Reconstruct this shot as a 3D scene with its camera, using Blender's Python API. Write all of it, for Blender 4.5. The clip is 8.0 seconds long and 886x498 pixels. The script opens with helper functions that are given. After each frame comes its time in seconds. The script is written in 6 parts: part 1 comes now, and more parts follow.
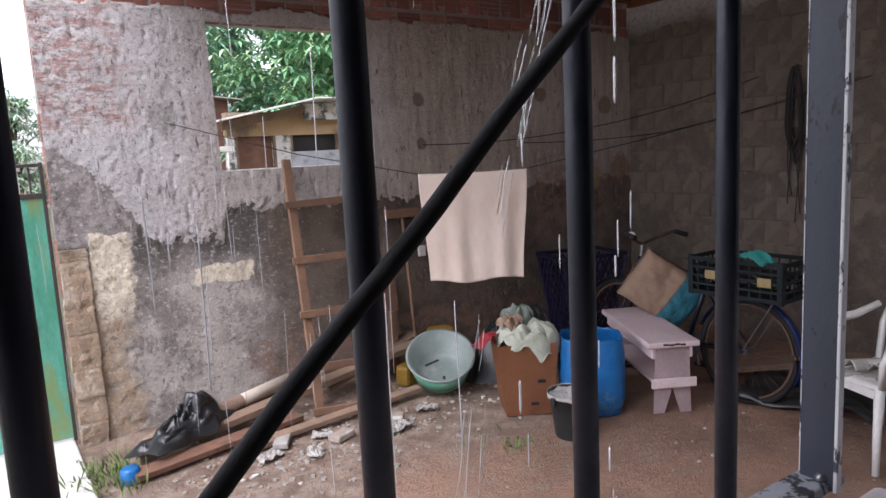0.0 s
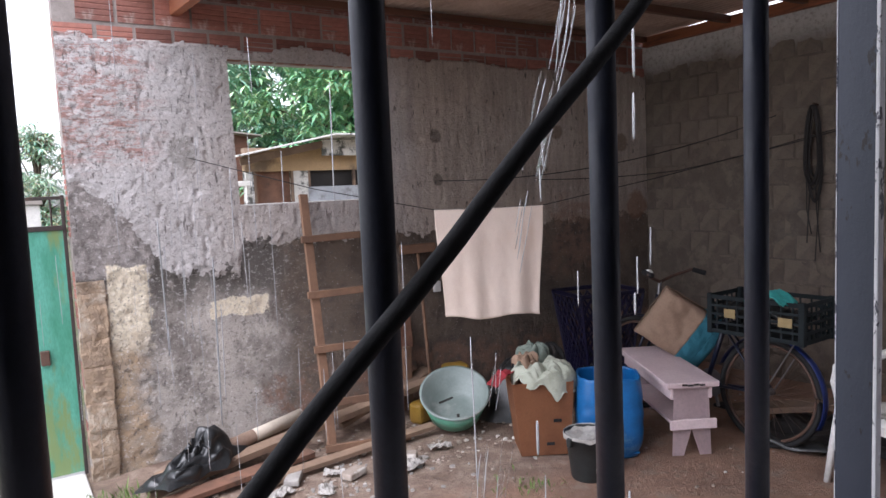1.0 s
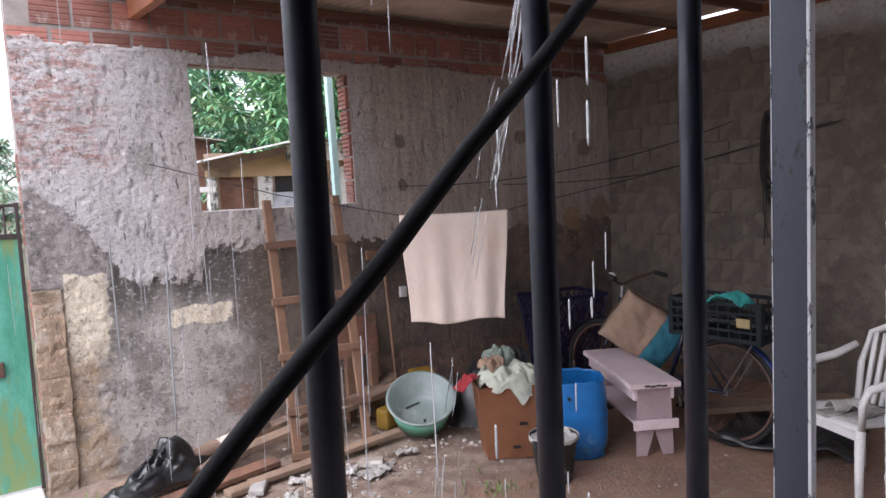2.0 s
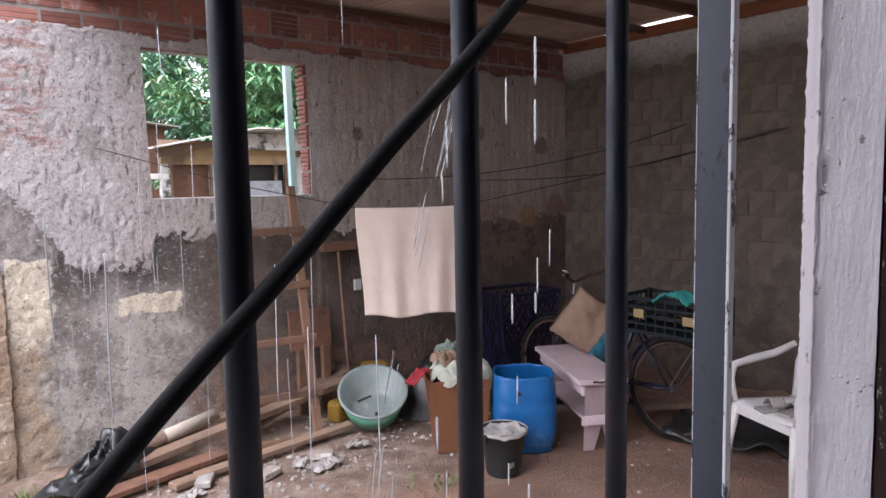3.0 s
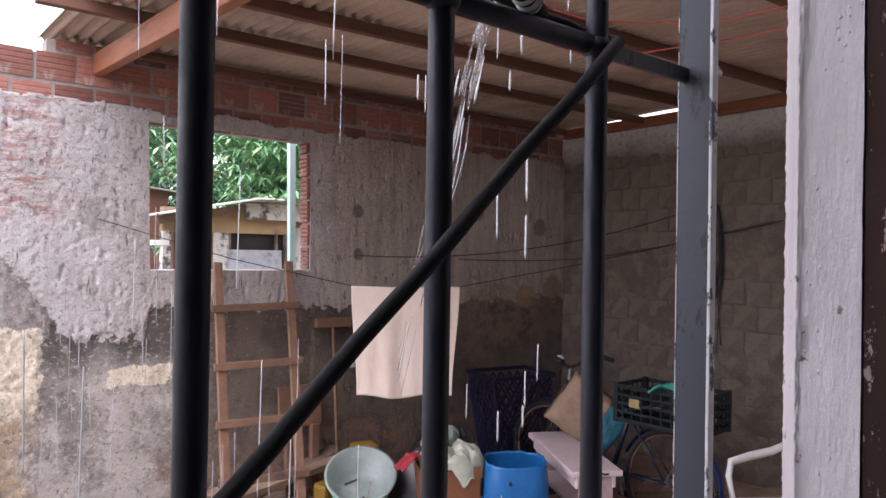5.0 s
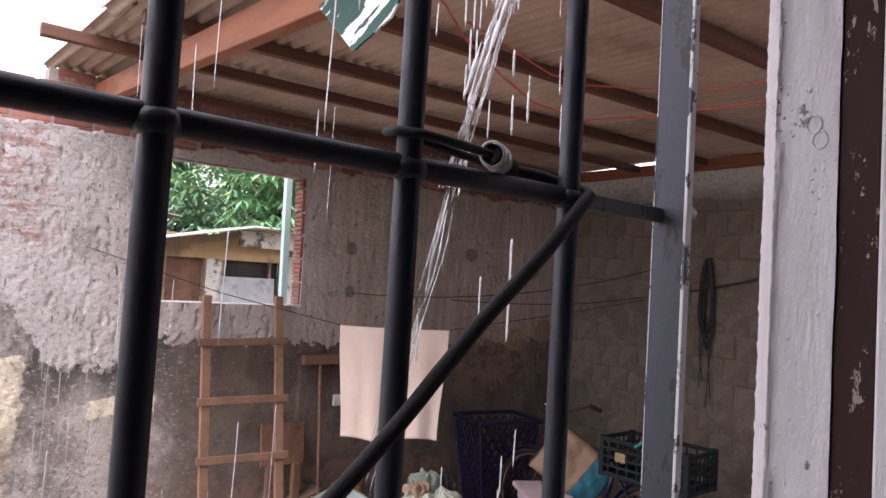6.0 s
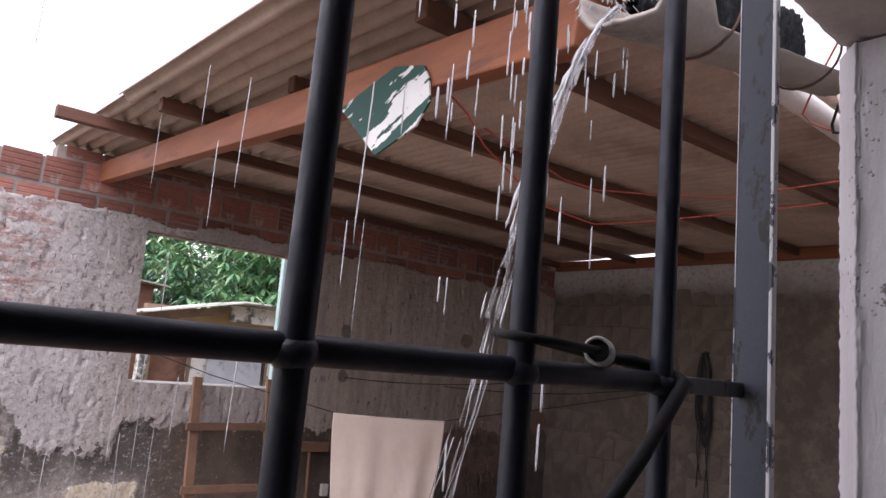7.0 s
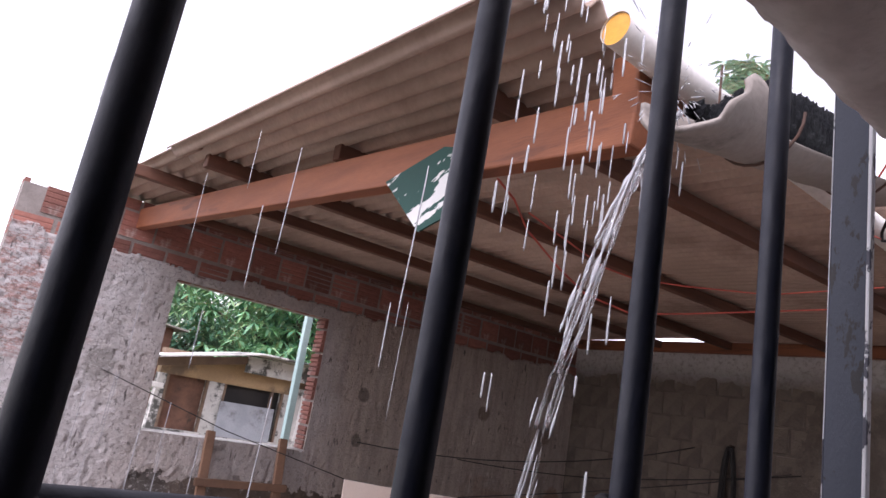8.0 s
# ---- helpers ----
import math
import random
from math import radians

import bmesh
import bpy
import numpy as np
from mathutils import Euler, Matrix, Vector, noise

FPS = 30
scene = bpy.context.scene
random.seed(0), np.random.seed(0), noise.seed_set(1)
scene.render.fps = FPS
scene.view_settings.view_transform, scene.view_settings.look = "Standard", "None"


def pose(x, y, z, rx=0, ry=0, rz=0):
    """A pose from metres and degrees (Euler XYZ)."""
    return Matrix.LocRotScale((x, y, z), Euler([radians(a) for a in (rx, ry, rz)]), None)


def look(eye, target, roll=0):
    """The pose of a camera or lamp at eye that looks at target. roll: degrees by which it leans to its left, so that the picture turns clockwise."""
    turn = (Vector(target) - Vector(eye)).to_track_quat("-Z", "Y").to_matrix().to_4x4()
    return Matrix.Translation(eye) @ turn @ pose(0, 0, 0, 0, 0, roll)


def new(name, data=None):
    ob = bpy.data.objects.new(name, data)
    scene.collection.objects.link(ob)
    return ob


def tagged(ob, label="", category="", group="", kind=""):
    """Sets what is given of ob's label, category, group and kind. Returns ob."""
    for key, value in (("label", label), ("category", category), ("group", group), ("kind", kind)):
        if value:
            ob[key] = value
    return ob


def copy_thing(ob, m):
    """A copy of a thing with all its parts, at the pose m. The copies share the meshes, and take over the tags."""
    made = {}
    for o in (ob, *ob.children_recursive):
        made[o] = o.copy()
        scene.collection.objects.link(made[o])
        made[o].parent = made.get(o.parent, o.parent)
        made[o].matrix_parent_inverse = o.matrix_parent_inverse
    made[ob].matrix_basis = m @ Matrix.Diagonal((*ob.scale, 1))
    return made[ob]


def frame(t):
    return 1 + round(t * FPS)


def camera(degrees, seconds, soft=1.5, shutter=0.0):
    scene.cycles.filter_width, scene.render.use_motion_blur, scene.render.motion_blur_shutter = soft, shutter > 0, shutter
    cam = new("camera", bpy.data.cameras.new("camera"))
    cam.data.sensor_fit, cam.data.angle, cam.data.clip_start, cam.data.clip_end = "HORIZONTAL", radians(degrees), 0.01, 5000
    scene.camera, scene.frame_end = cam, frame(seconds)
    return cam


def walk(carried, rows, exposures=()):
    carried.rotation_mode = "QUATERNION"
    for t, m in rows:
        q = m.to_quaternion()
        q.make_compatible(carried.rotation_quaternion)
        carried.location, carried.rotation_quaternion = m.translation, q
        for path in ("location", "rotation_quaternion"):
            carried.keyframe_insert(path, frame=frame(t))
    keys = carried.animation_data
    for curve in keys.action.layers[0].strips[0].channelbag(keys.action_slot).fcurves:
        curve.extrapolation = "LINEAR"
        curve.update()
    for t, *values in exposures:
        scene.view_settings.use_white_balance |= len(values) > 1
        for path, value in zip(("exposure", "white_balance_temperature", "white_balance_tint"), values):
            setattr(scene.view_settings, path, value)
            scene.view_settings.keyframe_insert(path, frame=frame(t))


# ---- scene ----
cam = camera(65.2, 8.0, soft=1.5)
PATH = [
    (0, 0.0290, -0.3141, 1.6999, -34.173, -8.099, 2.911),
    (0.5, 0.0348, -0.3057, 1.6962, -33.211, -6.370, 2.458),
    (1, 0.0341, -0.3014, 1.6971, -32.868, -5.069, 2.481),
    (1.5, 0.0331, -0.3086, 1.6987, -34.124, -4.171, 2.405),
    (1.7, 0.0370, -0.3118, 1.6998, -34.892, -4.564, 2.779),
    (2.8, 0.0526, -0.3305, 1.6995, -37.730, -4.680, 1.355),
    (3, 0.0534, -0.3373, 1.6988, -38.899, -5.375, 1.104),
    (3.5, 0.0492, -0.3537, 1.7057, -40.074, -4.123, 0.486),
    (4, 0.0474, -0.3486, 1.7053, -39.197, -3.843, 0.009),
    (4.5, 0.0531, -0.3432, 1.7204, -38.324, -1.310, -0.243),
    (4.7, 0.0605, -0.3420, 1.7392, -38.200, -0.400, -0.280),
    (5.8, 0.0863, -0.3619, 1.8502, -40.614, 2.135, -3.353),
    (6, 0.0879, -0.3559, 1.8624, -39.312, 2.914, -3.466),
    (6.5, 0.0816, -0.3314, 1.8713, -34.217, 9.360, -3.079),
    (7, 0.0287, -0.2969, 1.9363, -40.522, 9.274, -5.242),
    (7.5, 0.0015, -0.2629, 1.9744, -42.307, 13.119, -9.143),
    (8, -0.0099, -0.2551, 1.9831, -39.741, 14.271, -9.773),
]
walk(cam, [(t, pose(x, y, z, 90 + pitch, roll, yaw)) for t, x, y, z, yaw, pitch, roll in PATH],
     exposures=[(0.0, 0.28, 6150, 19), (1.0, 0.37, 6050, 18), (3.0, 0.45, 6150, 21), (4.5, 0.52, 6200, 23), (6.0, 0.52, 6500, 25), (6.5, 0.22, 6400, 25), (7.0, 0.03, 6350, 25), (7.5, 0.05, 6280, 26), (8.0, 0.06, 6200, 27)])

# ---- world and light: an overcast, rainy midday ----
SKY_STRENGTH, SUN_STRENGTH = 0.40, 1.3
world = bpy.data.worlds.new("sky")
scene.world = world
world.use_nodes = True
wn = world.node_tree
sky = wn.nodes.new("ShaderNodeTexSky")
sky.sky_type, sky.sun_disc = "NISHITA", False
sky.sun_elevation, sky.sun_rotation = radians(54), radians(-116)
sky.dust_density, sky.air_density = 2.0, 1.0
grey = wn.nodes.new("ShaderNodeHueSaturation")
grey.inputs["Saturation"].default_value = 0.12
wn.links.new(sky.outputs[0], grey.inputs["Color"])
wn.links.new(grey.outputs[0], wn.nodes["Background"].inputs[0])
wn.nodes["Background"].inputs[1].default_value = SKY_STRENGTH
sun = new("sun", bpy.data.lights.new("sun", "SUN"))
sun.data.energy, sun.data.angle, sun.data.color = SUN_STRENGTH, radians(45), (1.0, 0.98, 0.96)
sun.matrix_world = look((-4.5, -2.2, 7), (0, 0, 0))


# ---- materials ----
class Nodes:
    """Short calls for building a node material."""

    def __init__(self, name):
        self.m = bpy.data.materials.new(name)
        self.m.use_nodes = True
        self.t = self.m.node_tree
        self.b = self.t.nodes["Principled BSDF"]
        self.co = self.t.nodes.new("ShaderNodeTexCoord").outputs["Object"]

    def put(self, value, socket):
        if isinstance(value, bpy.types.NodeSocket):
            self.t.links.new(value, socket)
        elif isinstance(value, tuple):
            socket.default_value = (*value[:3], 1.0) if len(socket.default_value) == 4 else value[:3]
        else:
            socket.default_value = value

    def math(self, op, a, b=0.0):
        n = self.t.nodes.new("ShaderNodeMath")
        n.operation = op
        self.put(a, n.inputs[0]), self.put(b, n.inputs[1])
        return n.outputs[0]

    def noise(self, scale, detail=6.0, rough=0.6, stretch=None, co=None):
        n = self.t.nodes.new("ShaderNodeTexNoise")
        n.inputs["Scale"].default_value, n.inputs["Detail"].default_value, n.inputs["Roughness"].default_value = scale, detail, rough
        src = co or self.co
        if stretch:
            mp = self.t.nodes.new("ShaderNodeMapping")
            mp.inputs["Scale"].default_value = stretch
            self.t.links.new(src, mp.inputs[0])
            src = mp.outputs[0]
        self.t.links.new(src, n.inputs["Vector"])
        return n.outputs["Fac"]

    def step(self, v, lo, hi):
        n = self.t.nodes.new("ShaderNodeMapRange")
        n.interpolation_type = "SMOOTHSTEP"
        self.put(v, n.inputs["Value"])
        n.inputs["From Min"].default_value, n.inputs["From Max"].default_value = lo, hi
        return n.outputs[0]

    def mix(self, fac, a, b, mode="MIX"):
        n = self.t.nodes.new("ShaderNodeMix")
        n.data_type, n.blend_type = "RGBA", mode
        self.put(fac, n.inputs[0]), self.put(a, n.inputs[6]), self.put(b, n.inputs[7])
        return n.outputs[2]

    def xyz(self):
        n = self.t.nodes.new("ShaderNodeSeparateXYZ")
        self.t.links.new(self.co, n.inputs[0])
        return n.outputs[0], n.outputs[1], n.outputs[2]

    def random(self):
        return self.t.nodes.new("ShaderNodeObjectInfo").outputs["Random"]

    def island(self):
        return self.t.nodes.new("ShaderNodeNewGeometry").outputs["Random Per Island"]

    def done(self, colour, rough=0.8, bump=None, strength=0.3, dist=0.01, metal=0.0):
        self.put(colour, self.b.inputs["Base Color"])
        self.put(rough, self.b.inputs["Roughness"])
        self.b.inputs["Metallic"].default_value = metal
        if bump is not None:
            n = self.t.nodes.new("ShaderNodeBump")
            n.inputs["Strength"].default_value, n.inputs["Distance"].default_value = strength, dist
            self.t.links.new(bump, n.inputs["Height"])
            self.t.links.new(n.outputs[0], self.b.inputs["Normal"])
        return self.m


def surface(name, c1, c2, c3=None, rough=0.8, scale=6.0, fine=70.0, strength=0.3, dist=0.006, metal=0.0, vary=0.0, c3_at=(0.56, 0.68), stretch=None, rough2=None):
    """A surface of two mixed tones, stains of a third, fine relief, and a tone of its own for each object."""
    n = Nodes(name)
    a, f = n.noise(scale, stretch=stretch), n.noise(fine, 4.0, stretch=stretch)
    col = n.mix(n.step(a, 0.3, 0.7), c1, c2)
    col = n.mix(n.math("MULTIPLY", n.step(f, 0.35, 0.75), 0.35), col, tuple(0.6 * v for v in c1))
    ro = rough
    if c3:
        s = n.step(n.noise(scale * 0.37, 8.0, 0.7, stretch=stretch), *c3_at)
        col = n.mix(s, col, c3)
    if rough2 is not None:
        ro = n.math("ADD", rough, n.math("MULTIPLY", n.step(a, 0.35, 0.65), rough2 - rough))
    if vary:
        k = n.math("ADD", 1.0 - vary, n.math("MULTIPLY", n.random(), 2 * vary))
        v = n.t.nodes.new("ShaderNodeVectorMath")
        v.operation = "SCALE"
        n.t.links.new(col, v.inputs[0]), n.t.links.new(k, v.inputs["Scale"])
        col = v.outputs[0]
    h = n.math("ADD", n.math("MULTIPLY", a, 0.6), n.math("MULTIPLY", f, 0.5))
    return n.done(col, ro, h, strength, dist, metal)


def rag(n, v, lo, hi, amount, scale):
    """A mask that rises from lo to hi along v, with a ragged edge."""
    e = n.math("MULTIPLY", n.math("SUBTRACT", n.noise(scale, 8.0, 0.65), 0.5), amount)
    return n.step(n.math("ADD", v, e), lo, hi)


def both(n, *masks):
    out = masks[0]
    for m in masks[1:]:
        out = n.math("MULTIPLY", out, m)
    return out


def plaster_material():
    """The yard wall: newer grey render above, old mouldy lime render below, cream patches, bare red brick."""
    n = Nodes("old_render")
    x, y, z = n.xyz()
    a, f, streak = n.noise(3.0), n.noise(45.0, 5.0), n.noise(5.0, 6.0, 0.6, stretch=(4.0, 1.0, 0.5))
    new_grey = n.mix(n.step(a, 0.3, 0.7), (0.61, 0.585, 0.58), (0.44, 0.415, 0.405))
    new_grey = n.mix(n.math("MULTIPLY", n.step(f, 0.5, 0.75), 0.5), new_grey, (0.20, 0.18, 0.17))
    far = n.math("MAXIMUM", rag(n, x, 2.3, 2.9, 0.5, 2.0), n.math("MULTIPLY", rag(n, x, 0.95, 1.5, 0.5, 2.5), 0.45))
    brownish = n.mix(n.step(streak, 0.35, 0.7), (0.41, 0.328, 0.258), (0.25, 0.193, 0.150))
    new_grey = n.mix(n.math("MULTIPLY", far, 0.8), new_grey, brownish)
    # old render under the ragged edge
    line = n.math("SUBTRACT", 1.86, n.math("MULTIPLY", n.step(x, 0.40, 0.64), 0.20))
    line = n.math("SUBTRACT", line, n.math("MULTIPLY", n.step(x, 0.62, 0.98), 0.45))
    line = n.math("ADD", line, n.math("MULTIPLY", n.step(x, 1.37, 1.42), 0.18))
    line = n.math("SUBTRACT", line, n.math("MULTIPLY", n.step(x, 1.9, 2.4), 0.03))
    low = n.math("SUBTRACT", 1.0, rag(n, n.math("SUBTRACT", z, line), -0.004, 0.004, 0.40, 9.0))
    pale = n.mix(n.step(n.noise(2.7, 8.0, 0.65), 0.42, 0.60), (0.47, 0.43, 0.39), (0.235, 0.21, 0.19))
    old_coat = n.mix(rag(n, z, 0.80, 1.26, 0.7, 3.2), pale, (0.095, 0.084, 0.075))
    old_coat = n.mix(n.math("MULTIPLY", n.step(n.noise(5.0, 10.0, 0.68), 0.50, 0.68), 0.65), old_coat, (0.12, 0.108, 0.098))
    old_coat = n.mix(n.math("MULTIPLY", n.step(n.noise(8.0, 10.0, 0.68, stretch=(1.5, 1.0, 0.7)), 0.56, 0.68), 0.4), old_coat, (0.50, 0.46, 0.42))
    old_coat = n.mix(n.math("MULTIPLY", n.step(streak, 0.60, 0.74), 0.35), old_coat, (0.52, 0.50, 0.47))
    # the old coat goes much darker brown from x 1.5 rightwards
    old_coat = n.mix(n.math("MULTIPLY", rag(n, x, 1.52, 1.85, 0.5, 2.5), 0.88), old_coat, n.mix(n.step(a, 0.4, 0.6), (0.085, 0.063, 0.048), (0.16, 0.118, 0.088)))
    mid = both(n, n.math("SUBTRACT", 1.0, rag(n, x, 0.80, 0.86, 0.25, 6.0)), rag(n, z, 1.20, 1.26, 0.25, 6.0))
    old_coat = n.mix(n.math("MULTIPLY", mid, 0.9), old_coat, n.mix(n.step(n.noise(14.0, 8.0, 0.7), 0.40, 0.62), (0.36, 0.325, 0.31), (0.19, 0.17, 0.16)))
    col = n.mix(low, new_grey, old_coat)
    # cream lime patches
    px = both(n, rag(n, x, 1.17, 1.178, 0.13, 9.0), n.math("SUBTRACT", 1.0, rag(n, x, 1.56, 1.568, 0.13, 9.0)),
              rag(n, z, 0.895, 0.902, 0.13, 8.0), n.math("SUBTRACT", 1.0, rag(n, z, 1.015, 1.022, 0.13, 8.0)))
    cl = both(n, rag(n, x, 0.56, 0.57, 0.08, 6.0), n.math("SUBTRACT", 1.0, rag(n, x, 0.79, 0.81, 0.30, 6.0)),
              rag(n, z, 0.72, 0.9, 0.3, 4.0), n.math("SUBTRACT", 1.0, rag(n, z, 1.30, 1.315, 0.22, 5.0)))
    sand = both(n, n.math("SUBTRACT", 1.0, rag(n, x, 0.70, 0.80, 0.4, 4.0)), n.math("SUBTRACT", 1.0, rag(n, z, 1.12, 1.2, 0.12, 5.0)))
    col = n.mix(n.math("MULTIPLY", sand, 0.9), col, n.mix(n.step(n.noise(9.0), 0.35, 0.65), (0.44, 0.31, 0.19), (0.36, 0.29, 0.22)))
    col = n.mix(n.math("MAXIMUM", px, cl), col, n.mix(n.step(f, 0.4, 0.7), (0.76, 0.68, 0.53), (0.60, 0.52, 0.40)))
    # bare reddish brick low down and in the far corner
    red = both(n, rag(n, x, 1.35, 1.6, 0.5, 4.0), n.math("SUBTRACT", 1.0, rag(n, z, 0.36, 0.5, 0.4, 3.0)))
    red2 = both(n, rag(n, x, 3.9, 4.3, 0.7, 3.0), n.math("SUBTRACT", 1.0, rag(n, x, 4.9, 5.2, 0.7, 3.0)), rag(n, z, 0.8, 1.0, 0.5, 3.0),
                n.math("SUBTRACT", 1.0, rag(n, z, 1.45, 1.65, 0.6, 3.0)))
    col = n.mix(n.math("MULTIPLY", n.math("MAXIMUM", red, n.math("MULTIPLY", red2, 0.7)), n.step(n.noise(11.0), 0.38, 0.6)), col, (0.25, 0.155, 0.115))
    # mortar smears and scraped brick on the free end
    edge = both(n, n.math("SUBTRACT", 1.0, rag(n, x, 0.76, 1.02, 0.6, 5.0)), rag(n, z, 1.85, 2.05, 0.5, 4.0))
    smear = n.step(n.noise(9.0, 10.0, 0.78, stretch=(0.7, 1.0, 2.2)), 0.47, 0.55)
    col = n.mix(n.math("MULTIPLY", both(n, edge, smear), 0.75), col, n.mix(n.step(f, 0.4, 0.65), (0.40, 0.175, 0.135), (0.27, 0.125, 0.10)))
    col = n.mix(n.math("MULTIPLY", both(n, edge, n.step(n.noise(30.0, 8.0, 0.75, stretch=(1.5, 1.0, 1.0)), 0.57, 0.64)), 0.7), col, (0.13, 0.085, 0.07))
    course = n.math("ABSOLUTE", n.math("SUBTRACT", n.math("FRACT", n.math("DIVIDE", n.math("ADD", n.math("SUBTRACT", z, 0.72), n.math("MULTIPLY", n.noise(6.0), 0.02)), 0.186)), 0.5))
    joint = both(n, n.math("SUBTRACT", 1.0, n.step(course, 0.03, 0.09)), n.math("SUBTRACT", 1.0, rag(n, x, 1.0, 1.5, 0.8, 3.0)), n.step(z, 1.5, 1.9), n.step(n.noise(4.0), 0.42, 0.6))
    col = n.mix(n.math("MULTIPLY", joint, 0.55), col, (0.62, 0.58, 0.56))
    # upright key slots, the shade in them painted dark
    key = both(n, n.step(n.noise(9.0, 2.0, 0.5, stretch=(3.2, 1.0, 0.75)), 0.66, 0.71), n.step(z, 1.35, 1.5))
    col = n.mix(n.math("MULTIPLY", key, 0.8), col, (0.07, 0.06, 0.055))
    v = n.t.nodes.new("ShaderNodeTexVoronoi")
    v.feature = "DISTANCE_TO_EDGE"
    v.inputs["Scale"].default_value = 3.1
    warp = n.t.nodes.new("ShaderNodeVectorMath")
    warp.operation = "ADD"
    wn2 = n.t.nodes.new("ShaderNodeTexNoise")
    wn2.inputs["Scale"].default_value = 5.0
    n.t.links.new(n.co, wn2.inputs["Vector"])
    n.t.links.new(n.co, warp.inputs[0]), n.t.links.new(wn2.outputs["Color"], warp.inputs[1])
    n.t.links.new(warp.outputs[0], v.inputs["Vector"])
    crack = both(n, n.math("SUBTRACT", 1.0, n.step(v.outputs["Distance"], 0.004, 0.016)), n.step(n.noise(2.0), 0.54, 0.62))
    col = n.mix(n.math("MULTIPLY", crack, 0.5), col, (0.07, 0.06, 0.055))
    # round brown blotches where old fixings were filled
    for bx, bz, br, tone in ((1.07, 1.99, 0.10, (0.30, 0.28, 0.26)), (2.97, 2.10, 0.055, (0.10, 0.08, 0.07)), (2.98, 1.76, 0.05, (0.11, 0.09, 0.075)), (4.24, 2.14, 0.07, (0.15, 0.10, 0.07)),
                            (4.86, 1.38, 0.12, (0.30, 0.19, 0.10)), (5.05, 2.05, 0.09, (0.17, 0.115, 0.08)), (5.25, 1.45, 0.14, (0.22, 0.12, 0.075)), (3.55, 1.30, 0.09, (0.14, 0.10, 0.08))):
        dx, dz = n.math("SUBTRACT", x, bx), n.math("SUBTRACT", z, bz)
        d = n.math("SQRT", n.math("ADD", n.math("MULTIPLY", dx, dx), n.math("MULTIPLY", dz, dz)))
        spot = n.math("SUBTRACT", 1.0, rag(n, d, br * 0.8, br * 1.1, br * 0.9, 14.0))
        col = n.mix(n.math("MULTIPLY", spot, 0.75), col, tone)
    # small pits, their shade painted in dark
    pits = n.math("MAXIMUM", n.step(n.noise(13.0, 3.0, 0.5, stretch=(1.6, 1.0, 0.8)), 0.68, 0.74), n.step(n.noise(30.0, 8.0, 0.8, stretch=(1.0, 1.0, 1.5)), 0.60, 0.66))
    col = n.mix(n.math("MULTIPLY", pits, 0.6), col, (0.06, 0.05, 0.045))
    # painted shade of crevices between the thrown coat's crumbs, thinning towards the far corner
    crevice = both(n, n.step(n.noise(30.0, 10.0, 0.75), 0.56, 0.59), n.math("SUBTRACT", 1.0, n.math("MULTIPLY", n.step(x, 1.3, 2.6), 0.6)))
    col = n.mix(n.math("MULTIPLY", crevice, 0.62), col, (0.115, 0.10, 0.093))
    crumb = n.step(n.noise(33.0, 10.0, 0.8, stretch=(1.0, 1.0, 1.3)), 0.545, 0.60)
    col = n.mix(n.math("MULTIPLY", both(n, crumb, n.math("SUBTRACT", 1.0, n.step(x, 1.2, 2.2))), 0.5), col, (0.72, 0.69, 0.68))
    grit = n.noise(75.0, 8.0, 0.75)
    col = n.mix(n.math("MULTIPLY", n.step(grit, 0.54, 0.66), 0.45), col, (0.10, 0.09, 0.085))
    col = n.mix(n.math("MULTIPLY", n.step(n.noise(52.0, 6.0, 0.7), 0.60, 0.68), 0.4), col, (0.66, 0.64, 0.62))
    h = n.math("ADD", n.math("MULTIPLY", n.noise(24.0, 10.0, 0.75), 0.8), n.math("MULTIPLY", grit, 0.5))
    return n.done(col, 0.9, h, 1.0, 0.018)


def block_material(name, dark=0.0):
    n = Nodes(name)
    x, y, z = n.xyz()
    a, f = n.noise(4.0, 8.0, 0.65), n.noise(60.0, 4.0)
    col = n.mix(n.step(a, 0.3, 0.7), (0.205, 0.165, 0.130), (0.115, 0.092, 0.072))
    col = n.mix(n.math("MULTIPLY", n.random(), 0.5), col, (0.22, 0.182, 0.15))
    col = n.mix(n.math("MULTIPLY", n.step(f, 0.45, 0.7), 0.35), col, (0.12, 0.10, 0.09))
    col = n.mix(n.math("MULTIPLY", n.step(n.noise(1.3, 8.0, 0.7), 0.55, 0.7), 0.6), col, (0.13, 0.115, 0.10))
    col = n.mix(n.math("MULTIPLY", n.step(n.noise(5.0, 8.0, 0.7), 0.42, 0.55), dark), col, (0.05, 0.04, 0.032))
    # paler top course: washed render plus daylight from the roof gap put into colour
    col = n.mix(n.math("MULTIPLY", rag(n, z, 2.62, 2.90, 0.22, 3.0), 0.9), col, n.mix(n.step(n.noise(26.0, 8.0, 0.75), 0.46, 0.70), (0.66, 0.65, 0.64), (0.34, 0.32, 0.30)))
    return n.done(col, 0.9, n.math("ADD", n.math("MULTIPLY", n.noise(16.0, 8.0, 0.7), 0.9), n.math("MULTIPLY", f, 0.5)), 0.8, 0.014)


